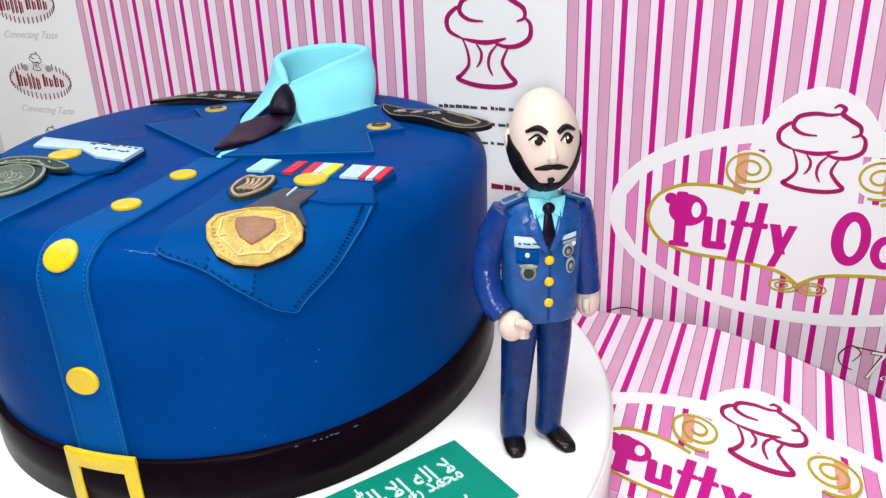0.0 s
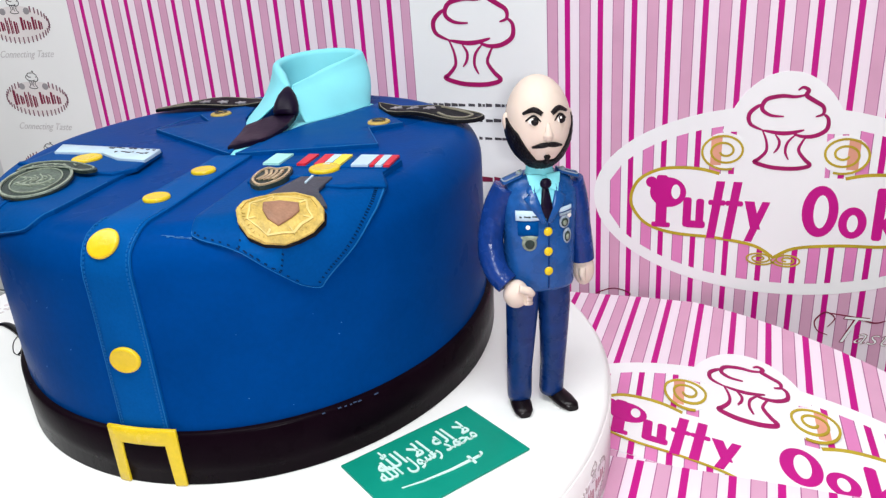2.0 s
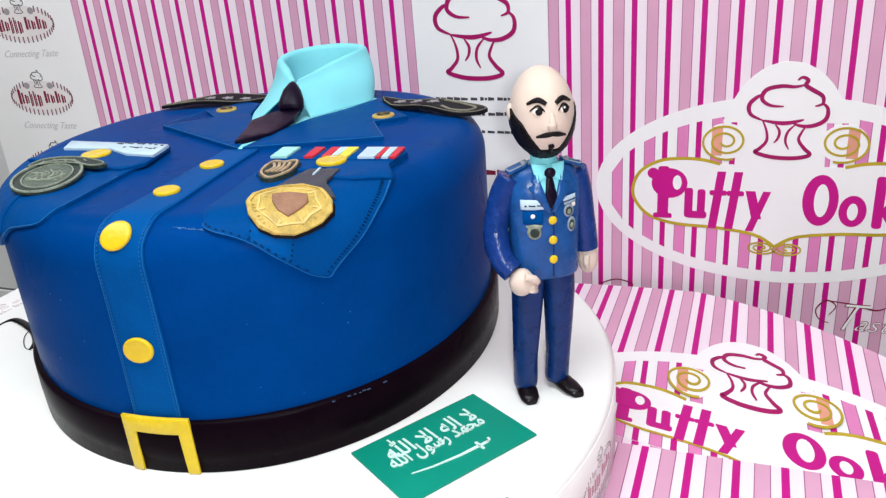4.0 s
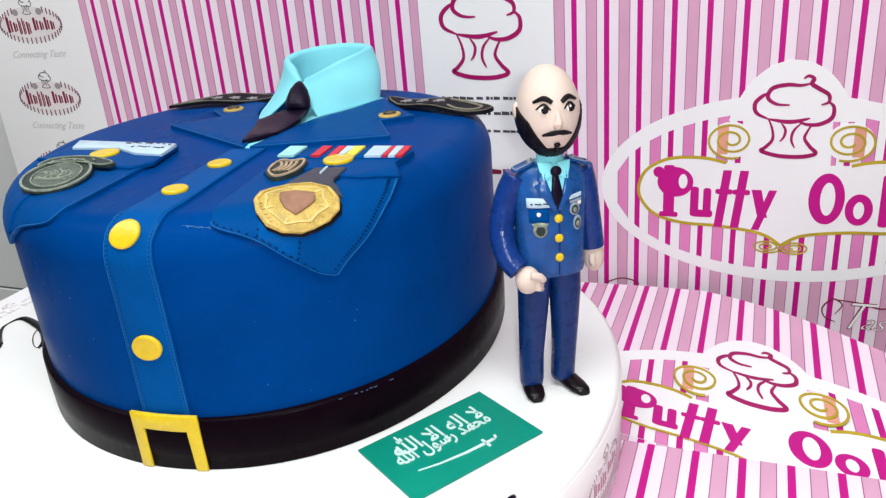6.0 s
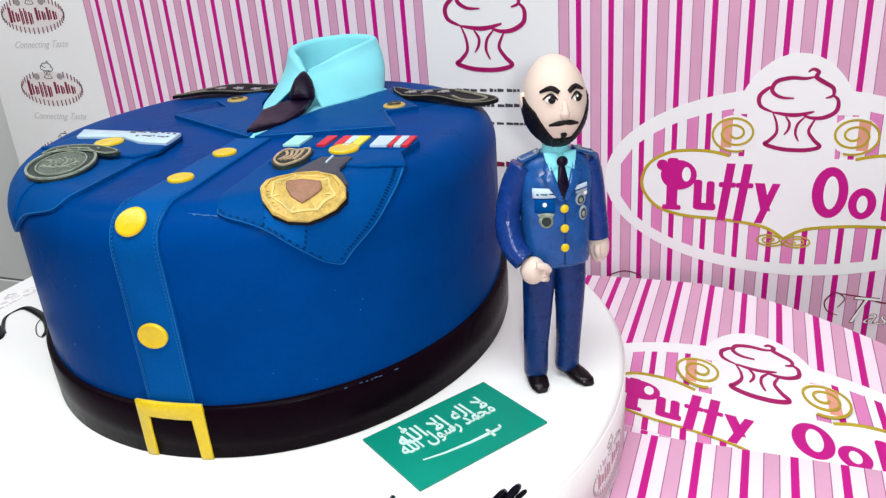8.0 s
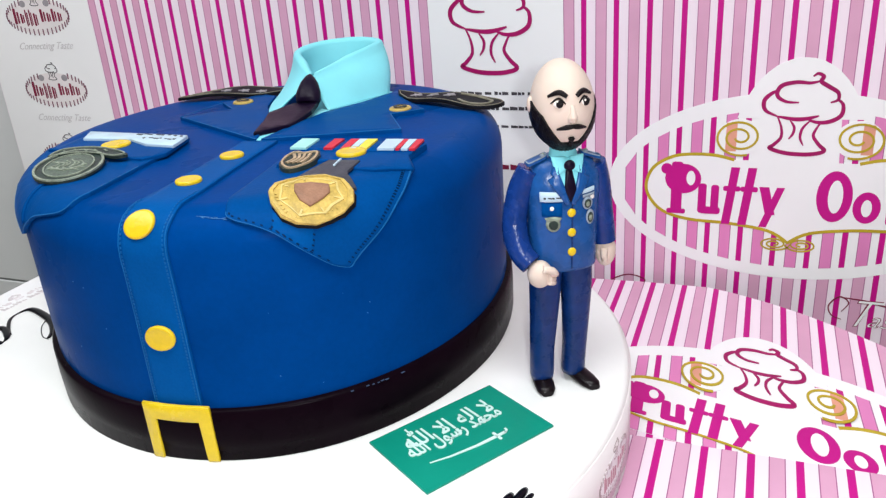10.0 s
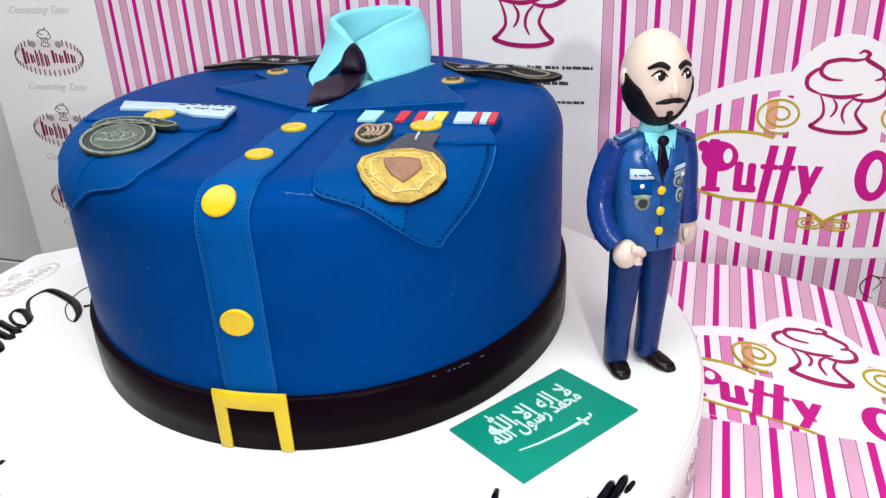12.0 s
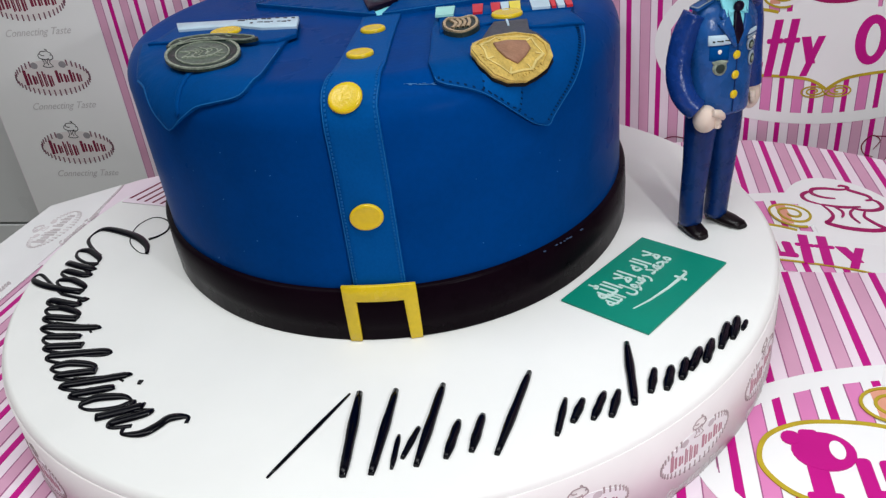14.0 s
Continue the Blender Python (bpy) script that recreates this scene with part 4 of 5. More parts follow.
# a torn corner of striped paper, caught between the cake and the back of the board
scrap = tagged(part("paper_scrap", prism(bmesh.new(), [(-0.266, 0.018), (-0.240, 0.013), (-0.214, 0.008), (-0.186, 0.046), (-0.205, 0.110), (-0.246, 0.088), (-0.262, 0.058)], lambda a, b, h: Vector((a, b, h)), 0.0004, 0.0010), M_PAPER), "torn pink paper corner with dark red stripes on the board", "paper")
for k in range(6):
    x0, y0 = -0.262 + 0.0100 * k, 0.0235 - 0.0027 * k + (0.0 if k else 0.002)
    reach = min(0.055, 0.058 + 0.002 * k)
    part("printed_stripe", prism(bmesh.new(), [(x0, y0), (x0 + 0.0026, y0 - 0.0008), (x0 + 0.0026 + 0.40 * reach, y0 + reach), (x0 + 0.40 * reach, y0 + reach)], lambda a, b, h: Vector((a, b, h)), 0.0009, 0.0013), M_REDP, scrap)

# a name, kept as plain slanted bars of icing
dedication = thing("piped_dedication", "row of slanted black piped gel bars on the board", "icing bars")
BARS = [(0.021, -0.318, 0.047, -0.247, 0.9), (0.063, -0.314, 0.053, -0.246, 2.2), (0.078, -0.311, 0.075, -0.242, 2.0), (0.088, -0.306, 0.086, -0.280, 1.2), (0.101, -0.303, 0.103, -0.235, 2.0), (0.092, -0.298, 0.096, -0.273, 1.4)]
BARS += [(0.116, -0.296, 0.118, -0.266, 1.9), (0.129, -0.290, 0.131, -0.260, 1.9), (0.143, -0.291, 0.154, -0.220, 1.9), (0.174, -0.274, 0.177, -0.243, 1.5), (0.182, -0.263, 0.187, -0.243, 1.8), (0.193, -0.260, 0.199, -0.236, 1.8), (0.203, -0.257, 0.207, -0.234, 1.8)]
BARS2 = [(0.216, -0.246, 0.212, -0.188, 2.0), (0.225, -0.235, 0.228, -0.213, 1.8), (0.234, -0.232, 0.238, -0.210, 2.0), (0.243, -0.222, 0.247, -0.202, 2.0), (0.249, -0.213, 0.256, -0.191, 2.0), (0.258, -0.205, 0.264, -0.182, 2.0), (0.268, -0.191, 0.275, -0.164, 2.0), (0.276, -0.181, 0.282, -0.157, 2.0), (0.283, -0.171, 0.287, -0.160, 1.2)]
for x0, y0, x1, y1, r in BARS + BARS2:
    bm = bmesh.new()
    n = 10
    pts = [(x0 + (x1 - x0) * k / n, y0 + (y1 - y0) * k / n, 0.0008 * r * 0.6) for k in range(n + 1)]
    tube(bm, pts, [0.0015 * r * (0.16 + 0.84 * math.sin(math.pi * (0.04 + 0.92 * k / n)) ** 0.35) * (1 + 0.06 * math.sin(900 * x0 + 1.3 * k)) for k in range(n + 1)], 8, 0.8)
    part("bar", bm, M_ICING, dedication)

# ---- printed logos ----


def cupcake_lines():
    """The outline of a swirl-topped cake cup about 2 wide, its foot at 0."""
    yield [(-0.62, 1.05), (-0.95, 1.22), (-1.0, 1.5), (-0.8, 1.72), (-0.62, 1.78)], False
    yield [(-0.62, 1.05), (-0.2, 0.98), (0.1, 0.99), (0.45, 1.08)], False
    yield [(-0.1, 1.45), (-0.45, 1.48), (-0.68, 1.66), (-0.58, 1.92), (-0.2, 2.02), (0.15, 2.0), (0.42, 2.06)], False
    yield [(0.20, 2.18), (0.32, 2.26), (0.46, 2.18), (0.42, 2.04), (0.62, 1.9), (0.86, 1.74), (0.88, 1.54), (0.7, 1.46)], False
    yield [(0.86, 1.56), (1.02, 1.4), (1.0, 1.1), (0.72, 0.92), (0.4, 0.9), (0.15, 0.99)], False
    yield [(-0.62, 1.05), (-0.5, 0.75), (-0.48, 0.45), (-0.66, 0.22), (-0.76, 0.12), (-0.4, 0.0), (0.0, -0.04), (0.4, -0.02), (0.68, 0.08), (0.52, 0.26), (0.36, 0.5), (0.42, 0.72), (0.52, 0.9)], False
    yield [(-0.28, 0.94), (-0.16, 0.75), (-0.18, 0.55), (-0.28, 0.4)], True
    yield [(0.24, 0.94), (0.06, 0.72), (0.02, 0.45), (0.12, 0.22)], True


def cupcake(parent, put, cx, cy, s, mat, width, h=0.0024):
    bm = bmesh.new()
    for i, (line, thin) in enumerate(cupcake_lines()):
        ribbon(bm, [(cx + s * x, cy + s * y) for x, y in smooth_line(line, n=6)], width * (0.8 if thin else 1.25), put, h - 0.0006, h + 0.00008 * i, taper=True)
    return part("cup_emblem", bm, mat, parent, "dark magenta line drawn cup cake emblem")


def spiral(cx, cy, r, turn, flip):
    out = []
    for k in range(60):
        t = k / 59
        a = turn + flip * t * 2.25 * 2 * math.pi
        rr = r * (1 - 0.82 * t)
        out.append((cx + rr * 1.18 * math.cos(a), cy + rr * 0.95 * math.sin(a)))
    return out


def big_logo(parent, put, cx, cz, offset, pitch, lowest=-9.0):
    """The printed shop emblem: a white ringed oval, a gold-edged plaque, a cup, two scrolls and a row of letter-sized bars."""
    def clip(pts):
        return [(x, max(z, lowest)) for x, z in pts]
    oval = circle(cx, cz + 0.045, 0.186, 0.100, 72)
    hump = [(cx + 0.050 * math.cos(radians(a)) * (1.0 + 0.16 * (1 - math.sin(radians(a))) ** 2), cz + 0.118 + 0.060 * math.sin(radians(a))) for a in range(0, 181, 10)]
    bm = bmesh.new()
    prism(bm, clip(oval), put, 0.0, 0.0010)
    part("oval_ground", bm, M_PAPER2, parent)

    def span(c, a, b):
        def ends(x):
            q = max(1 - ((x - cx) / 0.173) ** 2, 0)
            return cz + 0.043 - 0.085 * math.sqrt(q), cz + 0.043 + 0.085 * math.sqrt(q)
        (l0, h0), (l1, h1) = ends(a), ends(b)
        l0, l1 = max(l0, lowest), max(l1, lowest)
        if h0 - l0 < 0.004 or h1 - l1 < 0.004:
            return []
        return [((l0, l1), (h0, h1))]
    stripe_set(parent, cx - 0.172, cx + 0.172, span, lambda a, b, h: put(a, b, h + 0.0009), offset, pitch, True)
    part("hump_ground", prism(bmesh.new(), hump, put, 0.0, 0.00172), M_PAPER2, parent)
    half = [(0.0, -0.014), (0.020, -0.002), (0.060, 0.004), (0.100, 0.006), (0.128, 0.014), (0.143, 0.030), (0.146, 0.046), (0.138, 0.064), (0.118, 0.076), (0.095, 0.079), (0.075, 0.078), (0.058, 0.074)]
    plaque = [(cx + x, cz + z) for x, z in smooth_line(half, n=5)]
    plaque = [(2 * cx - x, z) for x, z in reversed(plaque)][:-1] + plaque
    bm = bmesh.new()
    prism(bm, clip(plaque), put, 0.0, 0.0018)
    prism(bm, clip([(cx - 0.040, cz + 0.060), (cx + 0.040, cz + 0.060), (cx + 0.037, cz + 0.127), (cx - 0.037, cz + 0.127)]), put, 0.0, 0.0019)
    for s in (-1, 1):
        prism(bm, circle(cx + s * 0.0545, cz + 0.098, 0.0215, 0.0190, 28), put, 0.0, 0.0021)
    part("plaque", bm, M_PAPER2, parent)
    bm = bmesh.new()
    if lowest < cz - 0.02:
        ribbon(bm, plaque, 0.0032, put, 0.0016, 0.0024)
        for s in (-1, 1):
            ribbon(bm, [(cx + s * (0.013 - 0.013 * u[0]), cz - 0.016 + 0.008 * u[1]) for u in spiral(0, 0, 1.0, 0, -1)], 0.0016, put, 0.0016, 0.0025)
    else:
        top = [p for p in plaque if p[1] > lowest + 0.002]
        ribbon(bm, top, 0.0026, put, 0.0016, 0.0024) if len(top) > 2 else None
    part("gold_outline", bm, M_GOLDP, parent)
    for s in (-1, 1):
        bm = bmesh.new()
        ribbon(bm, [(cx + s * 0.0545 + s * x, cz + 0.098 + y) for x, y in spiral(0, 0, 0.0205, radians(-110), 1)], 0.0022, put, 0.0022, 0.0030)
        part("gold_scroll", bm, M_GOLDP, parent)
        bm = bmesh.new()
        prism(bm, [(cx + s * 0.0625 - 0.0052, cz + 0.0830), (cx + s * 0.0625 + 0.0052, cz + 0.0830), (cx + s * 0.0625 + 0.0052, cz + 0.1130), (cx + s * 0.0625 - 0.0052, cz + 0.1130)], put, 0.0, 0.00225)
        part("scroll_stripe", bm, M_ORANGE, parent)
    cupcake(parent, put, cx + 0.001, cz + 0.0835, 0.0350, M_DARKMAG, 0.0033)
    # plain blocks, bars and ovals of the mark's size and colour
    def block(x0, x1, z0, z1, r=0.003):
        return rounded(x0, x1, z0, z1, r)

    def slant(x0, z0, x1, z1, w):
        return [(x0 - w / 2, z0), (x0 + w / 2, z0), (x1 + w / 2, z1), (x1 - w / 2, z1)]

    marks = [[block(-0.1200, -0.1085, 0.012, 0.070), block(-0.1240, -0.1045, 0.012, 0.0175, 0.002), circle(-0.1080, 0.0515, 0.0185, 0.0165, 24), circle(-0.1250, 0.0620, 0.0060, 0.0060, 14)],
             [block(-0.0920, -0.0835, 0.014, 0.047), block(-0.0790, -0.0710, 0.014, 0.046), block(-0.0900, -0.0690, 0.0135, 0.0215)],
             [slant(-0.0630, 0.003, -0.0560, 0.066, 0.0085), block(-0.0670, -0.0500, 0.0400, 0.0455, 0.002)],
             [slant(-0.0465, 0.003, -0.0395, 0.066, 0.0085), block(-0.0500, -0.0330, 0.0400, 0.0455, 0.002)],
             [slant(-0.0195, 0.016, -0.0270, 0.046, 0.0095), slant(-0.0260, 0.002, -0.0110, 0.046, 0.0075)],
             [circle(0.0390, 0.0390, 0.0165, 0.0270, 32)],
             [circle(0.0690, 0.0290, 0.0125, 0.0165, 28)],
             [block(0.0870, 0.0960, 0.012, 0.066), slant(0.1080, 0.012, 0.0960, 0.032, 0.0085), slant(0.0960, 0.028, 0.1070, 0.046, 0.0075)],
             [circle(0.1260, 0.0300, 0.0120, 0.0165, 28)]]
    for shapes in marks:
        bm = bmesh.new()
        for i, shape in enumerate(shapes):
            prism(bm, [(cx + a, max(cz + b, lowest)) for a, b in shape], put, 0.0, 0.0026 + 0.0001 * i)
        part("mark_block", bm, M_MAGENTA, parent)
    bm = bmesh.new()
    for x, z, a, b in ((-0.1000, 0.0525, 0.0045, 0.0080), (0.0400, 0.0390, 0.0068, 0.0175), (0.0690, 0.0285, 0.0048, 0.0090), (0.1260, 0.0300, 0.0045, 0.0090)):
        prism(bm, [(cx + u, cz + v) for u, v in circle(x, z, a, b, 20)], put, 0.0026, 0.0031)
    part("mark_slot", bm, M_PAPER2, parent)


big_logo(backdrop, wall_put, 0.434, 0.0, 0.2195, 0.0335)


def turned_put(a, b, h):
    """The emblem sits a little askew on the curling cover."""
    b = 0.062 + (b - 0.07) * 0.736 if b < 0.07 else (0.062 + (b - 0.07) * 1.267 if b < 0.10 else b)
    return cover_put(0.4243 + 0.9056 * a - 0.0648 * b, -0.0063 - 0.19 * a + 1.098 * b, h)


big_logo(cover, turned_put, 0.0, 0.0, 0.0, PERIOD, lowest=-0.015)
# nearer sheet of the same paper, laid over the first
sheet2 = [(-0.46, 0.003), (-0.46, -0.75), (0.6, -0.75), (0.6, 0.003)]
near_put = lambda a, b, h: Vector((a, b, BASE_Z + 0.0034 + h))
near = thing("table_cover_sheet", "nearer pink striped printed sheet over the table cover", "table cover", kind="structure")
part("paper", prism(bmesh.new(), sheet2, near_put, -0.001, 0.0), M_PAPER, near)
stripe_set(near, -0.37, -0.02, lambda c, a, b: [((-0.75, -0.75), (0.0025, 0.0025))], near_put, -0.2185, 0.0337)
stripe_set(near, -0.015, 0.6, lambda c, a, b: [((-0.75, -0.75), (0.0025, 0.0025))], near_put, 0.3435, PERIOD)
big_logo(near, near_put, 0.438, -0.261, 0.3435, PERIOD)

# middle white panel: large cup, lines of small print as bars
cupcake(backdrop, wall_put, 0.1165, 0.1655, 0.0440, M_DARKMAG, 0.0040, 0.0016)


def print_bars(parent, put, x0, x1, z, size, mat, seed, h=0.0016, name="print_line"):
    """A line of small print as plain bars."""
    random.seed(seed)
    bm = bmesh.new()
    x = x0
    while x < x1:
        w = min(size * random.uniform(0.6, 2.4), x1 - x)
        up = size * random.uniform(0.35, 0.6)
        prism(bm, [(x, z - size * random.uniform(0.3, 0.45)), (x + w, z - size * 0.35), (x + w, z + up * 0.7), (x, z + up)], put, 0.0, h)
        x += w + size * random.choice((0.25, 0.25, 0.3, 0.9))
    return part(name, bm, mat, parent)


for x0, x1, z, size, m in ((0.060, 0.190, 0.141, 0.0042, M_GREYP), (0.085, 0.166, 0.124, 0.0044, M_GREYP), (0.066, 0.182, 0.1035, 0.0036, M_GREYP), (0.075, 0.152, 0.0555, 0.0065, M_REDP), (0.080, 0.150, 0.0015, 0.0060, M_REDP), (0.090, 0.150, -0.040, 0.0045, M_GREYP)):
    print_bars(backdrop, wall_put, x0, x1, z, size, m, int(z * 1000) + 77)


def small_logo(parent, put, cx, cz, s=1.0, inks=None):
    """The small emblem: an oval ring of ticks, a little cup and a row of bars, with a faint line below."""
    h = 0.0016
    bm = bmesh.new()
    for k in range(42):
        a = 2 * math.pi * k / 42
        if abs(math.cos(a)) < 0.42 and math.sin(a) > 0:
            continue
        x, z = 0.056 * math.cos(a), 0.0215 * math.sin(a)
        L = 0.0026 + 0.0016 * abs(math.sin(a))
        prism(bm, [(cx + s * (x - 0.0010), cz + s * (z - L)), (cx + s * (x + 0.0010), cz + s * (z - L)), (cx + s * (x + 0.0010), cz + s * (z + L)), (cx + s * (x - 0.0010), cz + s * (z + L))], put, 0, h, mi=0)
    random.seed(3)
    x = -0.043
    for w, lo_, up in ((0.010, -0.010, 0.011), (0.007, -0.009, 0.004), (0.005, -0.013, 0.009), (0.005, -0.013, 0.009), (0.007, -0.013, 0.004), (0.009, -0.008, 0.009), (0.007, -0.008, 0.004), (0.008, -0.008, 0.009), (0.007, -0.008, 0.004)):
        prism(bm, [(cx + s * a, cz + s * b) for a, b in rounded(x, x + w * 0.48, lo_, up, 0.0011, 2)], put, 0, h, mi=1)
        prism(bm, [(cx + s * a, cz + s * b) for a, b in rounded(x + w * 0.62, x + w * 0.95, lo_ * 0.9, up * 0.6, 0.0010, 2)], put, 0, h, mi=1)
        x += w + 0.0022 + (0.004 if up == 0.004 and lo_ == -0.013 else 0)
    for line, thin in cupcake_lines():
        ribbon(bm, [(cx + s * (0.0105 * u), cz + s * (0.014 + 0.0105 * v)) for u, v in smooth_line(line, n=3)], 0.0010 * s, put, 0, h, mi=2)
    for u in (-0.022, 0.021):
        prism(bm, circle(cx + s * u, cz + s * 0.0165, 0.0055 * s, 0.0045 * s, 14), put, 0, h * 0.95, mi=3)
    ob = part("small_emblem", bm, inks or [M_INK, M_REDP, M_GREYP, M_LIGHTP], parent, "small dark red printed oval emblem")
    oval = prism(bmesh.new(), [(cx + s * a, cz + s * b) for a, b in circle(0, 0, 0.0555, 0.0235, 32)], put, 0, 0.0012)
    part("emblem_ground", oval, M_BANDP if inks is None else M_PAPER2, ob)
    line = text_mesh("Connecting Taste", 0.0135 * s, lambda a, b, h: put(cx + a, cz - 0.0400 * s + b, h), 0.0, h, shear=0.55, wide=0.098 * s)
    part("slogan_line", line, inks[3] if inks else M_SLOGAN, ob, "grey slanted slogan line")
    return ob


for k in range(6):
    small_logo(backdrop, wall_put, -0.530, 0.443 - 0.1003 * k)
part("printed_edge", prism(bmesh.new(), [(-0.3850, 0.11), (-0.3825, 0.11), (-0.3935, 0.200), (-0.3958, 0.200)], cover_put, 0.0, 0.0014), M_FAINT, cover)
floor_strip = lambda a, b, h: cover_put(-0.413 - b, a, h + 0.0005)
part("white_strip", prism(bmesh.new(), [(-0.4595, 0.1435), (-0.4595, -0.75), (-0.371, -0.75), (-0.383, 0.125), (-0.396, 0.2005)], cover_put, 0, 0.0010), M_PAPER2, cover)
# inks paled on both strips, for emblems washed out by bright light
for y in (0.085, -0.045):
    small_logo(cover, floor_strip, y, 0.0, 0.75, [M_GHOST, M_FAINT, M_GHOST, M_GHOST])
near_strip = lambda a, b, h: near_put(-0.413 - b, a, h + 0.0010)
part("white_strip", prism(bmesh.new(), [(-0.4595, 0.0025), (-0.4595, -0.75), (-0.371, -0.75), (-0.371, 0.0025)], near_put, 0, 0.0010), M_PAPER2, near)
for y in (-0.07, -0.20):
    small_logo(near, near_strip, y, 0.0, 0.75, [M_GHOST, M_FAINT, M_GHOST, M_GHOST])


def rim_put(deg):
    def put(a, b, h):
        t = radians(deg) + a / BR
        return Vector((BX + (BR + 0.25 * h) * math.cos(t), BY + (BR + 0.25 * h) * math.sin(t), b))
    return put


ribbon_ob = [o for o in board.children if o.name.startswith("edge_ribbon")][0]
for d in range(-6, -180, -17):
    small_logo(ribbon_ob, rim_put(d), 0.0, -0.036, 0.58, [M_TICK, M_PALERED, M_TICK, M_FAINT])

# slogan word in outlined script, half hidden behind the edge of the cover
for off, m, h, nm in ((0.0, M_REDP, 0.0013, "slogan_word"), (-0.0008, M_PAPER2, 0.0016, "slogan_fill")):
    for body, size, x, z, wide in (("T", 0.046, 0.5075, -0.0905, 0.026), ("aste", 0.026, 0.5400, -0.0955, 0.046)):
        part(nm, text_mesh(body, size, lambda a, b, h: wall_put(x + a, z + b, h), 0.0, h, shear=0.45, wide=wide, offset=off * (1.0 if body == "T" else 0.6)), m, backdrop)
bm = bmesh.new()
ribbon(bm, smooth_line([(0.494, -0.097), (0.484, -0.093), (0.4805, -0.082), (0.4897, -0.0709), (0.499, -0.077), (0.493, -0.088)], n=6), 0.0014, wall_put, 0.0, 0.0014, taper=True)
ribbon(bm, smooth_line([(0.4897, -0.0712), (0.515, -0.0735), (0.535, -0.0780), (0.5455, -0.0745)], n=6), 0.0016, wall_put, 0.0, 0.0015, taper=True)
ribbon(bm, smooth_line([(0.250, -0.078), (0.2538, -0.0729), (0.2715, -0.0661), (0.2892, -0.0709), (0.283, -0.079)], n=6), 0.0012, wall_put, 0.0, 0.0014)
part("slogan_swash", bm, M_REDP, backdrop)

# ---- figurine: one plain mesh ----
FACING = radians(30)
GC, GL, GD = Vector((0.2735, -0.0312)), Vector((math.cos(FACING), math.sin(FACING))), Vector((math.sin(FACING), -math.cos(FACING)))


def g(u, v, z):
    p = GC + GL * (0.955 * u + 0.0036 * min(z / 0.08, 1.0)) + GD * v
    return Vector((p.x, p.y, z))


def loft(bm, rings, mi, n=20, power=1.0):
    """Horizontal rounded rings (u, v, z, half width, half depth), capped."""
    rows = []
    for u, v, z, a, b in rings:
        row = []
        for k in range(n):
            t = 2 * math.pi * k / n
            c, s = math.cos(t), math.sin(t)
            row.append(bm.verts.new(g(u + a * math.copysign(abs(c) ** power, c), v + b * math.copysign(abs(s) ** power, s), z)))
        rows.append(row)
    for r, s in zip(rows, rows[1:]):
        for k in range(n):
            f = bm.faces.new((r[k], r[(k + 1) % n], s[(k + 1) % n], s[k]))
            f.material_index, f.smooth = mi, True
    for r in (rows[0], rows[-1]):
        f = bm.faces.new(r)
        f.material_index = mi


def limb(bm, pts, radii, mi, sides=14, n=6):
    line = smooth_line([(*p, r) for p, r in zip(pts, radii)], n=n)
    tube(bm, [tuple(g(*p[:3])) for p in line], [p[3] for p in line], sides, 1.0, mi)


def ball(bm, u, v, z, a, b, c, mi, n=14, keep=None, push=None):
    """An ellipsoid in the figure's axes; keep(direction) picks faces, push(direction) swells it."""
    rows = []
    for i in range(n + 1):
        th = math.pi * i / n
        row = []
        for k in range(2 * n):
            ph = math.pi * k / n
            d = Vector((math.sin(th) * math.cos(ph), math.sin(th) * math.sin(ph), math.cos(th)))
            s = push(d) if push else 1.0
            row.append((bm.verts.new(g(u + a * d.x * s, v + b * d.y * s, z + c * d.z * s)), d))
        rows.append(row)
    for r, s in zip(rows, rows[1:]):
        for k in range(2 * n):
            q = (r[k], r[(k + 1) % (2 * n)], s[(k + 1) % (2 * n)], s[k])
            d = (q[0][1] + q[1][1] + q[2][1] + q[3][1]) / 4
            if keep is None or keep(d):
                f = bm.faces.new([x[0] for x in q])
                f.material_index, f.smooth = mi, True
    loose = [v for v in bm.verts if not v.link_faces]
    for v in loose:
        bm.verts.remove(v)


M_SUIT = material("navy_suit_paste", srgb("184E8E"), 0.28, spec=0.35, vary=0.15, scale=90, bump=0.0003, bump_scale=220, fine=0.10)
M_TROUSER = material("navy_trouser_paste", srgb("0A2D66"), 0.30, spec=0.3, vary=0.15, scale=90, bump=0.0006, bump_scale=200, fine=0.10)
M_HAIR = material("black_beard_paste", srgb("0E080C"), 0.42, vary=0.3, scale=200, bump=0.0016, bump_scale=500)
M_SHOE = material("dark_brown_shoe_paste", srgb("120A0E"), 0.3, vary=0.2, scale=80)
M_EYE = material("eye_white_paste", srgb("F4EEE6"), 0.35, vary=0.02)
M_SLEEVE = material("violet_navy_sleeve_paste", srgb("113478"), 0.26, spec=0.35, vary=0.15, scale=90, bump=0.0006, bump_scale=220, fine=0.10)
MATS = [M_SUIT, M_TROUSER, M_SKIN, M_HAIR, M_SHOE, M_AQUA, M_PLUM, M_YELLOW, M_OLIVE2, M_PLATE, M_EYE, M_OLIVE, M_BLUE2, M_SILVER, M_SLEEVE]
bm = bmesh.new()
UL, UR = -0.0155, 0.0102
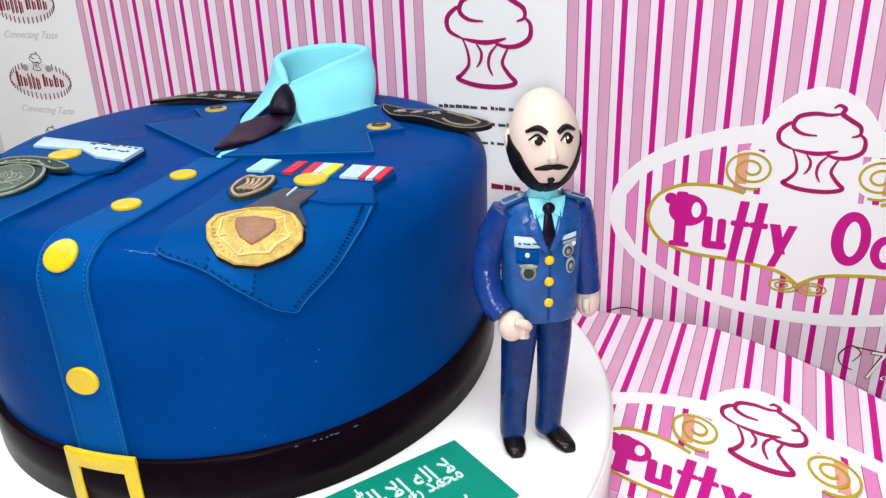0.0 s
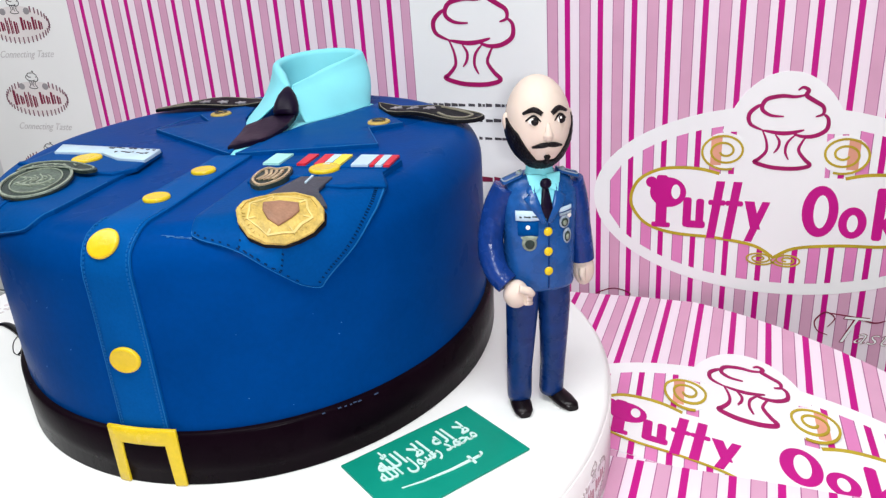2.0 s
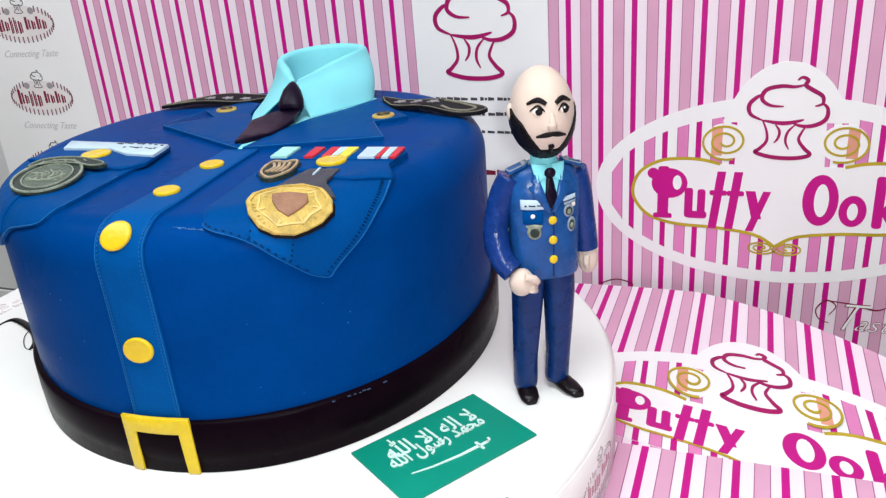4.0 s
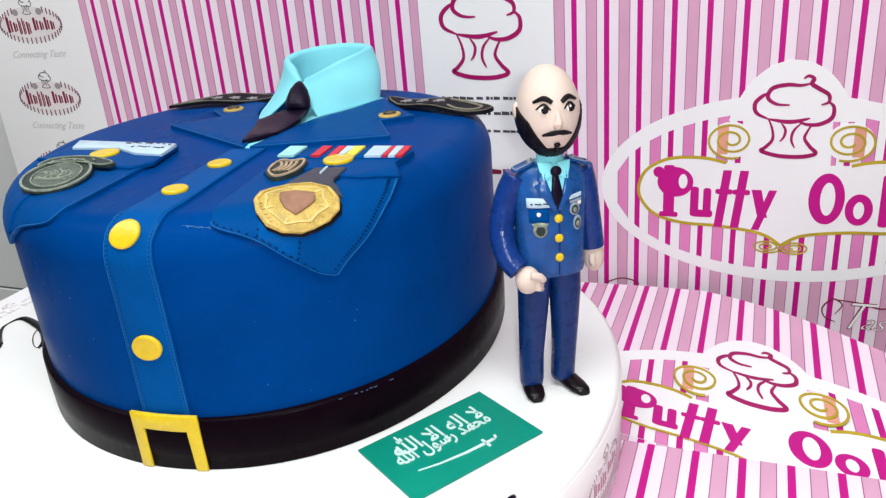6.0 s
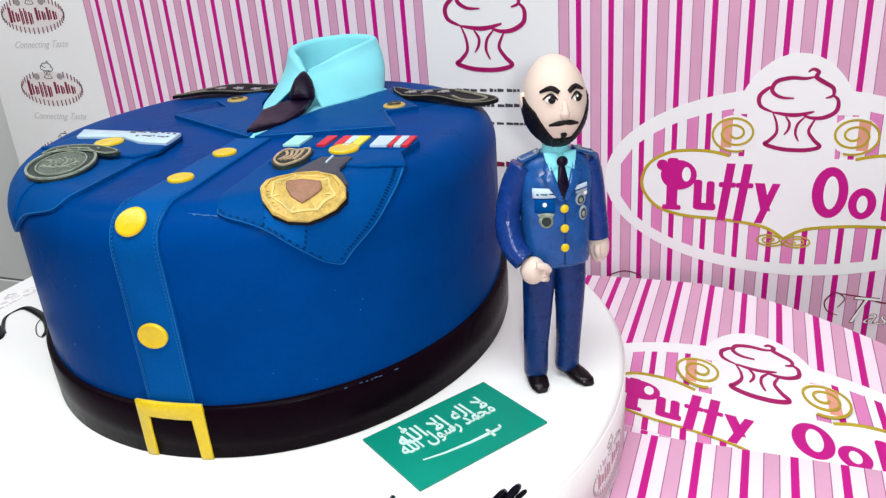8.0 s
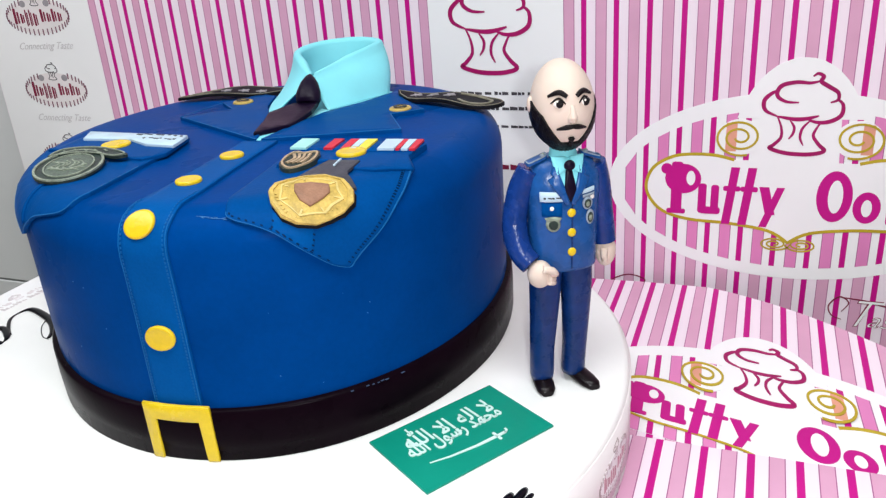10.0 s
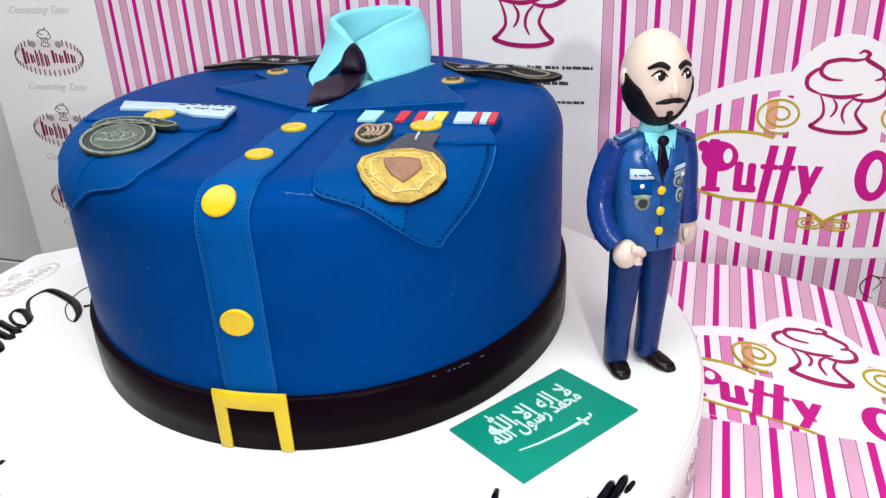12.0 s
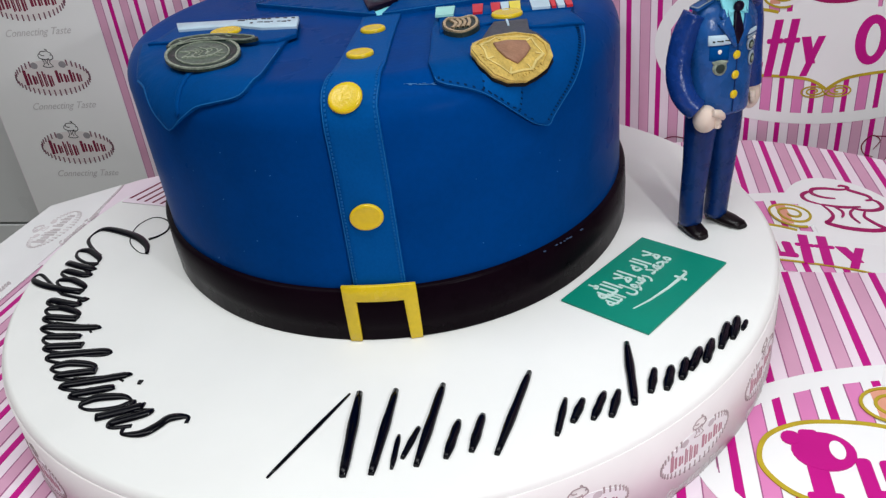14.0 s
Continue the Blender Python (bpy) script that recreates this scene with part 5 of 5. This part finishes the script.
# shoes
for u, du in ((UL, -0.0005), (UR, 0.010)):
    rows = []
    for t, w, hgt in ((-0.009, 0.0045, 0.005), (-0.006, 0.0068, 0.0085), (0.0, 0.0074, 0.0100), (0.008, 0.0078, 0.0085), (0.015, 0.0070, 0.0065), (0.0195, 0.0042, 0.0045)):
        c = u + du * (t + 0.009) / 0.028
        rows.append([bm.verts.new(g(c + w * math.cos(k * math.pi / 8), t, max(0.0003, hgt * 0.5 + hgt * 0.5 * math.sin(k * math.pi / 8)))) for k in range(16)])
    for r, s in zip(rows, rows[1:]):
        for k in range(16):
            f = bm.faces.new((r[k], r[(k + 1) % 16], s[(k + 1) % 16], s[k]))
            f.material_index, f.smooth = 4, True
    for r in (rows[0], rows[-1]):
        bm.faces.new(r).material_index = 4
# trousers, turned a little further than the chest
def turn_to(degrees):
    a = radians(degrees)
    return Vector((math.cos(a), math.sin(a))), Vector((math.sin(a), -math.cos(a)))


GL, GD = turn_to(36)
for u, s in ((UL, -1), (UR, 1)):
    loft(bm, [(u, -0.001, 0.0065, 0.0085, 0.0082), (u, -0.001, 0.010, 0.0090, 0.0084), (u + 0.0004 * s, -0.001, 0.030, 0.0092, 0.0086), (u, 0.0, 0.055, 0.0104, 0.0092), (u - 0.0005 * s, 0.0, 0.078, 0.0116, 0.0104), (u - 0.0012 * s, 0.0, 0.092, 0.0120, 0.0112), (u - 0.002 * s, 0.0, 0.102, 0.0118, 0.0112)], 1, power=0.9)
GL, GD = turn_to(30)
# jacket
loft(bm, [(-0.002, 0.0, 0.0945, 0.0245, 0.0142), (-0.002, 0.0, 0.0965, 0.0252, 0.0150), (-0.0015, 0.0, 0.110, 0.0248, 0.0152), (-0.001, 0.0, 0.130, 0.0250, 0.0155), (-0.0005, 0.0, 0.150, 0.0262, 0.0152), (0.0, -0.001, 0.162, 0.0262, 0.0135), (0.0, -0.0015, 0.169, 0.0215, 0.0110), (0.0, -0.0015, 0.1735, 0.0130, 0.0085)], 0, n=28, power=0.85)
# sleeves, the near one bent across the hip
limb(bm, [(-0.0235, -0.001, 0.1660), (-0.0300, -0.002, 0.1520), (-0.0350, -0.001, 0.1350), (-0.0362, 0.003, 0.1210), (-0.0335, 0.008, 0.1100), (-0.0280, 0.0135, 0.1030)], [0.0082, 0.0088, 0.0086, 0.0088, 0.0084, 0.0080], 14)
limb(bm, [(0.0225, -0.001, 0.1660), (0.0265, -0.003, 0.1500), (0.0295, -0.005, 0.1300), (0.0318, -0.006, 0.1120), (0.0325, -0.006, 0.1060)], [0.0082, 0.0086, 0.0084, 0.0085, 0.0084], 14)
# fists
ball(bm, -0.0230, 0.0165, 0.0965, 0.0090, 0.0078, 0.0098, 2)
limb(bm, [(-0.0225, 0.0235, 0.1030), (-0.0165, 0.0240, 0.1010), (-0.0130, 0.0225, 0.0975)], [0.0026, 0.0030, 0.0024], 2, 8, 3)
for k in range(3):
    limb(bm, [(-0.0185, 0.0245, 0.0990 - 0.0030 * k), (-0.0140, 0.0200, 0.0965 - 0.0030 * k), (-0.0170, 0.0150, 0.0950 - 0.0030 * k)], [0.0018, 0.0021, 0.0016], 2, 8, 3)
ball(bm, 0.0335, -0.0055, 0.0985, 0.0078, 0.0066, 0.0120, 2)
limb(bm, [(0.0305, 0.0, 0.1020), (0.0300, 0.0015, 0.0970), (0.0310, 0.001, 0.0930)], [0.0024, 0.0026, 0.0020], 2, 8, 3)
# neck, shirt, tie, lapels
loft(bm, [(0.0, 0.0, 0.166, 0.0125, 0.0115), (0.0, 0.0, 0.176, 0.0092, 0.0092), (0.0, 0.0, 0.186, 0.0082, 0.0084)], 5)


def chest(u, z, h):
    """A point on the jacket's front."""
    a = 0.0258
    d = 0.0152 * max(1 - abs(u / a) ** 2.3, 0.02) ** (1 / 2.3)
    if z > 0.155:
        d -= (z - 0.155) * 0.28
    return g(u, d + h, z)


def on_chest(outline, h0, h1, mi):
    prism(bm, outline, lambda a, b, h: chest(a, b, h), h0, h1, mi, cell=0.004)


on_chest([(-0.0085, 0.1735), (0.0085, 0.1735), (0.0075, 0.164), (0.0015, 0.147), (0.0, 0.146), (-0.0015, 0.147), (-0.0075, 0.164)], -0.0005, 0.0008, 5)
for s in (-1, 1):
    on_chest([(s * 0.0008, 0.1445), (s * 0.0028, 0.1440), (s * 0.0140, 0.1600), (s * 0.0100, 0.1625), (s * 0.0118, 0.1645), (s * 0.0098, 0.1690), (s * 0.0074, 0.1690), (s * 0.0072, 0.1640)][::s], -0.0010, 0.0024, 0)
    on_chest([(s * 0.0012, 0.1680), (s * 0.0020, 0.1745), (s * 0.0110, 0.1750), (s * 0.0085, 0.1640)][::s], 0.0006, 0.0024, 5)
on_chest([(-0.0012, 0.1690), (0.0012, 0.1690), (0.0036, 0.1540), (0.0, 0.1460), (-0.0036, 0.1540)], 0.0008, 0.0026, 6)
ball(bm, 0.0, 0.0150, 0.1700, 0.0040, 0.0026, 0.0036, 6, 8)
on_chest([(0.0008, 0.097), (0.0012, 0.097), (0.0019, 0.144), (0.0014, 0.144)], 0.0, 0.0007, 1)
for z in (0.1375, 0.1235, 0.1095):
    ball(bm, 0.0010, 0.0155, z, 0.0031, 0.0014, 0.0031, 7, 10)
# breast pieces
on_chest([(-0.0200, 0.1465), (-0.0035, 0.1465), (-0.0035, 0.1520), (-0.0200, 0.1525)], 0.0002, 0.0016, 9)
on_chest([(-0.0190, 0.1360), (-0.0060, 0.1360), (-0.0060, 0.1450), (-0.0190, 0.1450)], 0.0001, 0.0010, 12)
ball(bm, -0.0120, 0.0140, 0.1415, 0.0024, 0.0012, 0.0024, 10, 8)
for k, w in enumerate((0.0011, 0.0022, 0.0014, 0.0030, 0.0012)):
    x = -0.0180 + 0.0027 * k
    on_chest([(x, 0.1484 + 0.0004 * (k % 2)), (x + w, 0.1484), (x + w, 0.1491), (x, 0.1493)], 0.0014, 0.0019, 11)
# round badge with a scroll over it
on_chest(circle(-0.0120, 0.1302, 0.0044, 0.0046, 16), 0.0002, 0.0017, 8)
on_chest(circle(-0.0120, 0.1300, 0.0028, 0.0030, 14), 0.0010, 0.0021, 11)
on_chest([(-0.0172, 0.1346), (-0.0160, 0.1330), (-0.0080, 0.1330), (-0.0068, 0.1346), (-0.0120, 0.1354)], 0.0004, 0.0019, 8)
# ribbon bars and two hanging medals
on_chest([(0.0090, 0.1500), (0.0180, 0.1510), (0.0180, 0.1532), (0.0095, 0.1522)], 0.0002, 0.0013, 9)
on_chest([(0.0095, 0.1472), (0.0180, 0.1482), (0.0182, 0.1492), (0.0095, 0.1484)], 0.0002, 0.0013, 13)
for x, z, rx, rz in ((0.0128, 0.1428, 0.0034, 0.0040), (0.0148, 0.1328, 0.0027, 0.0048)):
    on_chest(circle(x, z, rx, rz, 16), 0.0002, 0.0016, 13)
    on_chest(circle(x, z - 0.0002, rx * 0.66, rz * 0.66, 14), 0.0008, 0.0021, 11)
    on_chest(circle(x, z - 0.0004, rx * 0.34, rz * 0.34, 10), 0.0012, 0.0026, 8)
ball(bm, 0.0165, 0.0120, 0.1462, 0.0020, 0.0012, 0.0020, 10, 8)
# shoulder boards
for s in (-1, 1):
    strap = lambda a, b, h: g(a, b, 0.1752 - 0.34 * (abs(a) - 0.0115) - 45.0 * (b - 0.0003) ** 2 + h)
    prism(bm, [(s * a, b) for a, b in rounded(0.0120, 0.0268, -0.0046, 0.0050, 0.0022)], strap, -0.0006, 0.0010, 0)
    ribbon(bm, [(s * a, b) for a, b in rounded(0.0126, 0.0262, -0.0040, 0.0044, 0.0020)], 0.0006, strap, 0.0008, 0.0014, closed=True, mi=13)
    ball(bm, s * 0.0152, 0.0030, 0.1752, 0.0021, 0.0021, 0.0014, 13, 8)
    ball(bm, s * 0.0152, 0.0034, 0.1758, 0.0011, 0.0011, 0.0012, 8, 6)
# head, turned a little
GL, GD = turn_to(28)
HZ = 0.2060


def skull(d):
    s = 1.0
    if d.z < 0:
        s *= 1 - 0.10 * d.z * d.z + (0.05 if d.y > 0.3 else 0.0) * -d.z
    return s


HV, HB = -0.0018, 0.0275
ball(bm, 0.0, HV, HZ, 0.0214, HB, 0.0300, 2, 24, push=skull)
ball(bm, 0.0, HV + HB - 0.0012, HZ - 0.0028, 0.0036, 0.0040, 0.0036, 2, 12)
limb(bm, [(0.0, HV + HB - 0.0012, HZ + 0.0050), (0.0, HV + HB + 0.0002, HZ + 0.0010), (0.0, HV + HB + 0.0010, HZ - 0.0030)], [0.0014, 0.0020, 0.0026], 2, 10, 4)
for s in (-1, 1):
    ball(bm, s * 0.0208, HV - 0.001, HZ + 0.002, 0.0030, 0.0036, 0.0058, 2, 10)


def beard_top(q):
    """Upper edge of the beard, in degrees, q degrees round from the nose."""
    if q > 84:
        return 10 - 0.4 * (q - 84)
    if q > 52:
        return 10 - (84 - q) * 0.45
    return max(-4.4 - (52 - q) * 1.2, -41)


rows = []
for i in range(81):
    az = -102 + 204 * i / 80
    row = []
    for k in range(19):
        el = beard_top(abs(az)) + (-76 - beard_top(abs(az))) * max(k - 1, 0) / 17
        d = Vector((math.cos(radians(el)) * math.sin(radians(az)), math.cos(radians(el)) * math.cos(radians(az)), math.sin(radians(el))))
        rough = 1.045 + 0.016 * math.sin(d.x * 61 + d.z * 47) * math.sin(d.y * 53 - d.z * 37)
        p = skull(d) * (0.99 if k == 0 or i in (0, 80) else rough)
        row.append(bm.verts.new(g(0.0214 * d.x * p, HV + HB * d.y * p, HZ + 0.0300 * d.z * p)))
    rows.append(row)
for r, q in zip(rows, rows[1:]):
    for k in range(18):
        f = bm.faces.new((r[k], r[k + 1], q[k + 1], q[k]))
        f.material_index, f.smooth = 3, True


def face(az, el, lift=0.0):
    a, e = radians(az), radians(el)
    d = Vector((math.cos(e) * math.sin(a), math.cos(e) * math.cos(a), math.sin(e)))
    s = skull(d) + lift
    return (0.0214 * d.x * s, HV + HB * d.y * s, HZ + 0.0300 * d.z * s)


for s in (-1, 1):
    limb(bm, [face(s * 9, 20.5, 0.012), face(s * 24, 25.5, 0.015), face(s * 44, 20, 0.012)], [0.0014, 0.0018, 0.0009], 3, 8, 5)
    c = face(s * 24, 12, -0.02)
    ball(bm, c[0], c[1], c[2], 0.0037, 0.0016, 0.0023, 10, 10)
    c = face(s * 24 + 2, 12, 0.025)
    ball(bm, c[0], c[1], c[2], 0.0025, 0.0012, 0.0025, 3, 10)
    # the eye's highlight, modelled as a small white dot
    c = face(s * 24 - 1, 14, 0.066)
    ball(bm, c[0], c[1], c[2], 0.0007, 0.0005, 0.0008, 10, 6)
    limb(bm, [face(s * 12, 12, 0.02), face(s * 24, 18.5, 0.03), face(s * 38, 12, 0.01)], [0.0004, 0.0008, 0.0005], 3, 6, 5)
    limb(bm, [face(0, -14.5, 0.04), face(s * 11, -15.5, 0.035), face(s * 28, -19, 0.015)], [0.0014, 0.0017, 0.0007], 3, 8, 4)
limb(bm, [face(-5, -31, 0.025), face(0, -33, 0.035), face(5, -31, 0.025)], [0.0010, 0.0017, 0.0010], 3, 8, 4)
limb(bm, [face(0, -34, 0.025), face(0, -44, 0.04)], [0.0012, 0.0020], 3, 8, 4)
figurine = part("figurine", bm, MATS)
tagged(figurine, "small sugar paste doll in a navy uniform standing on the board", "figurine")
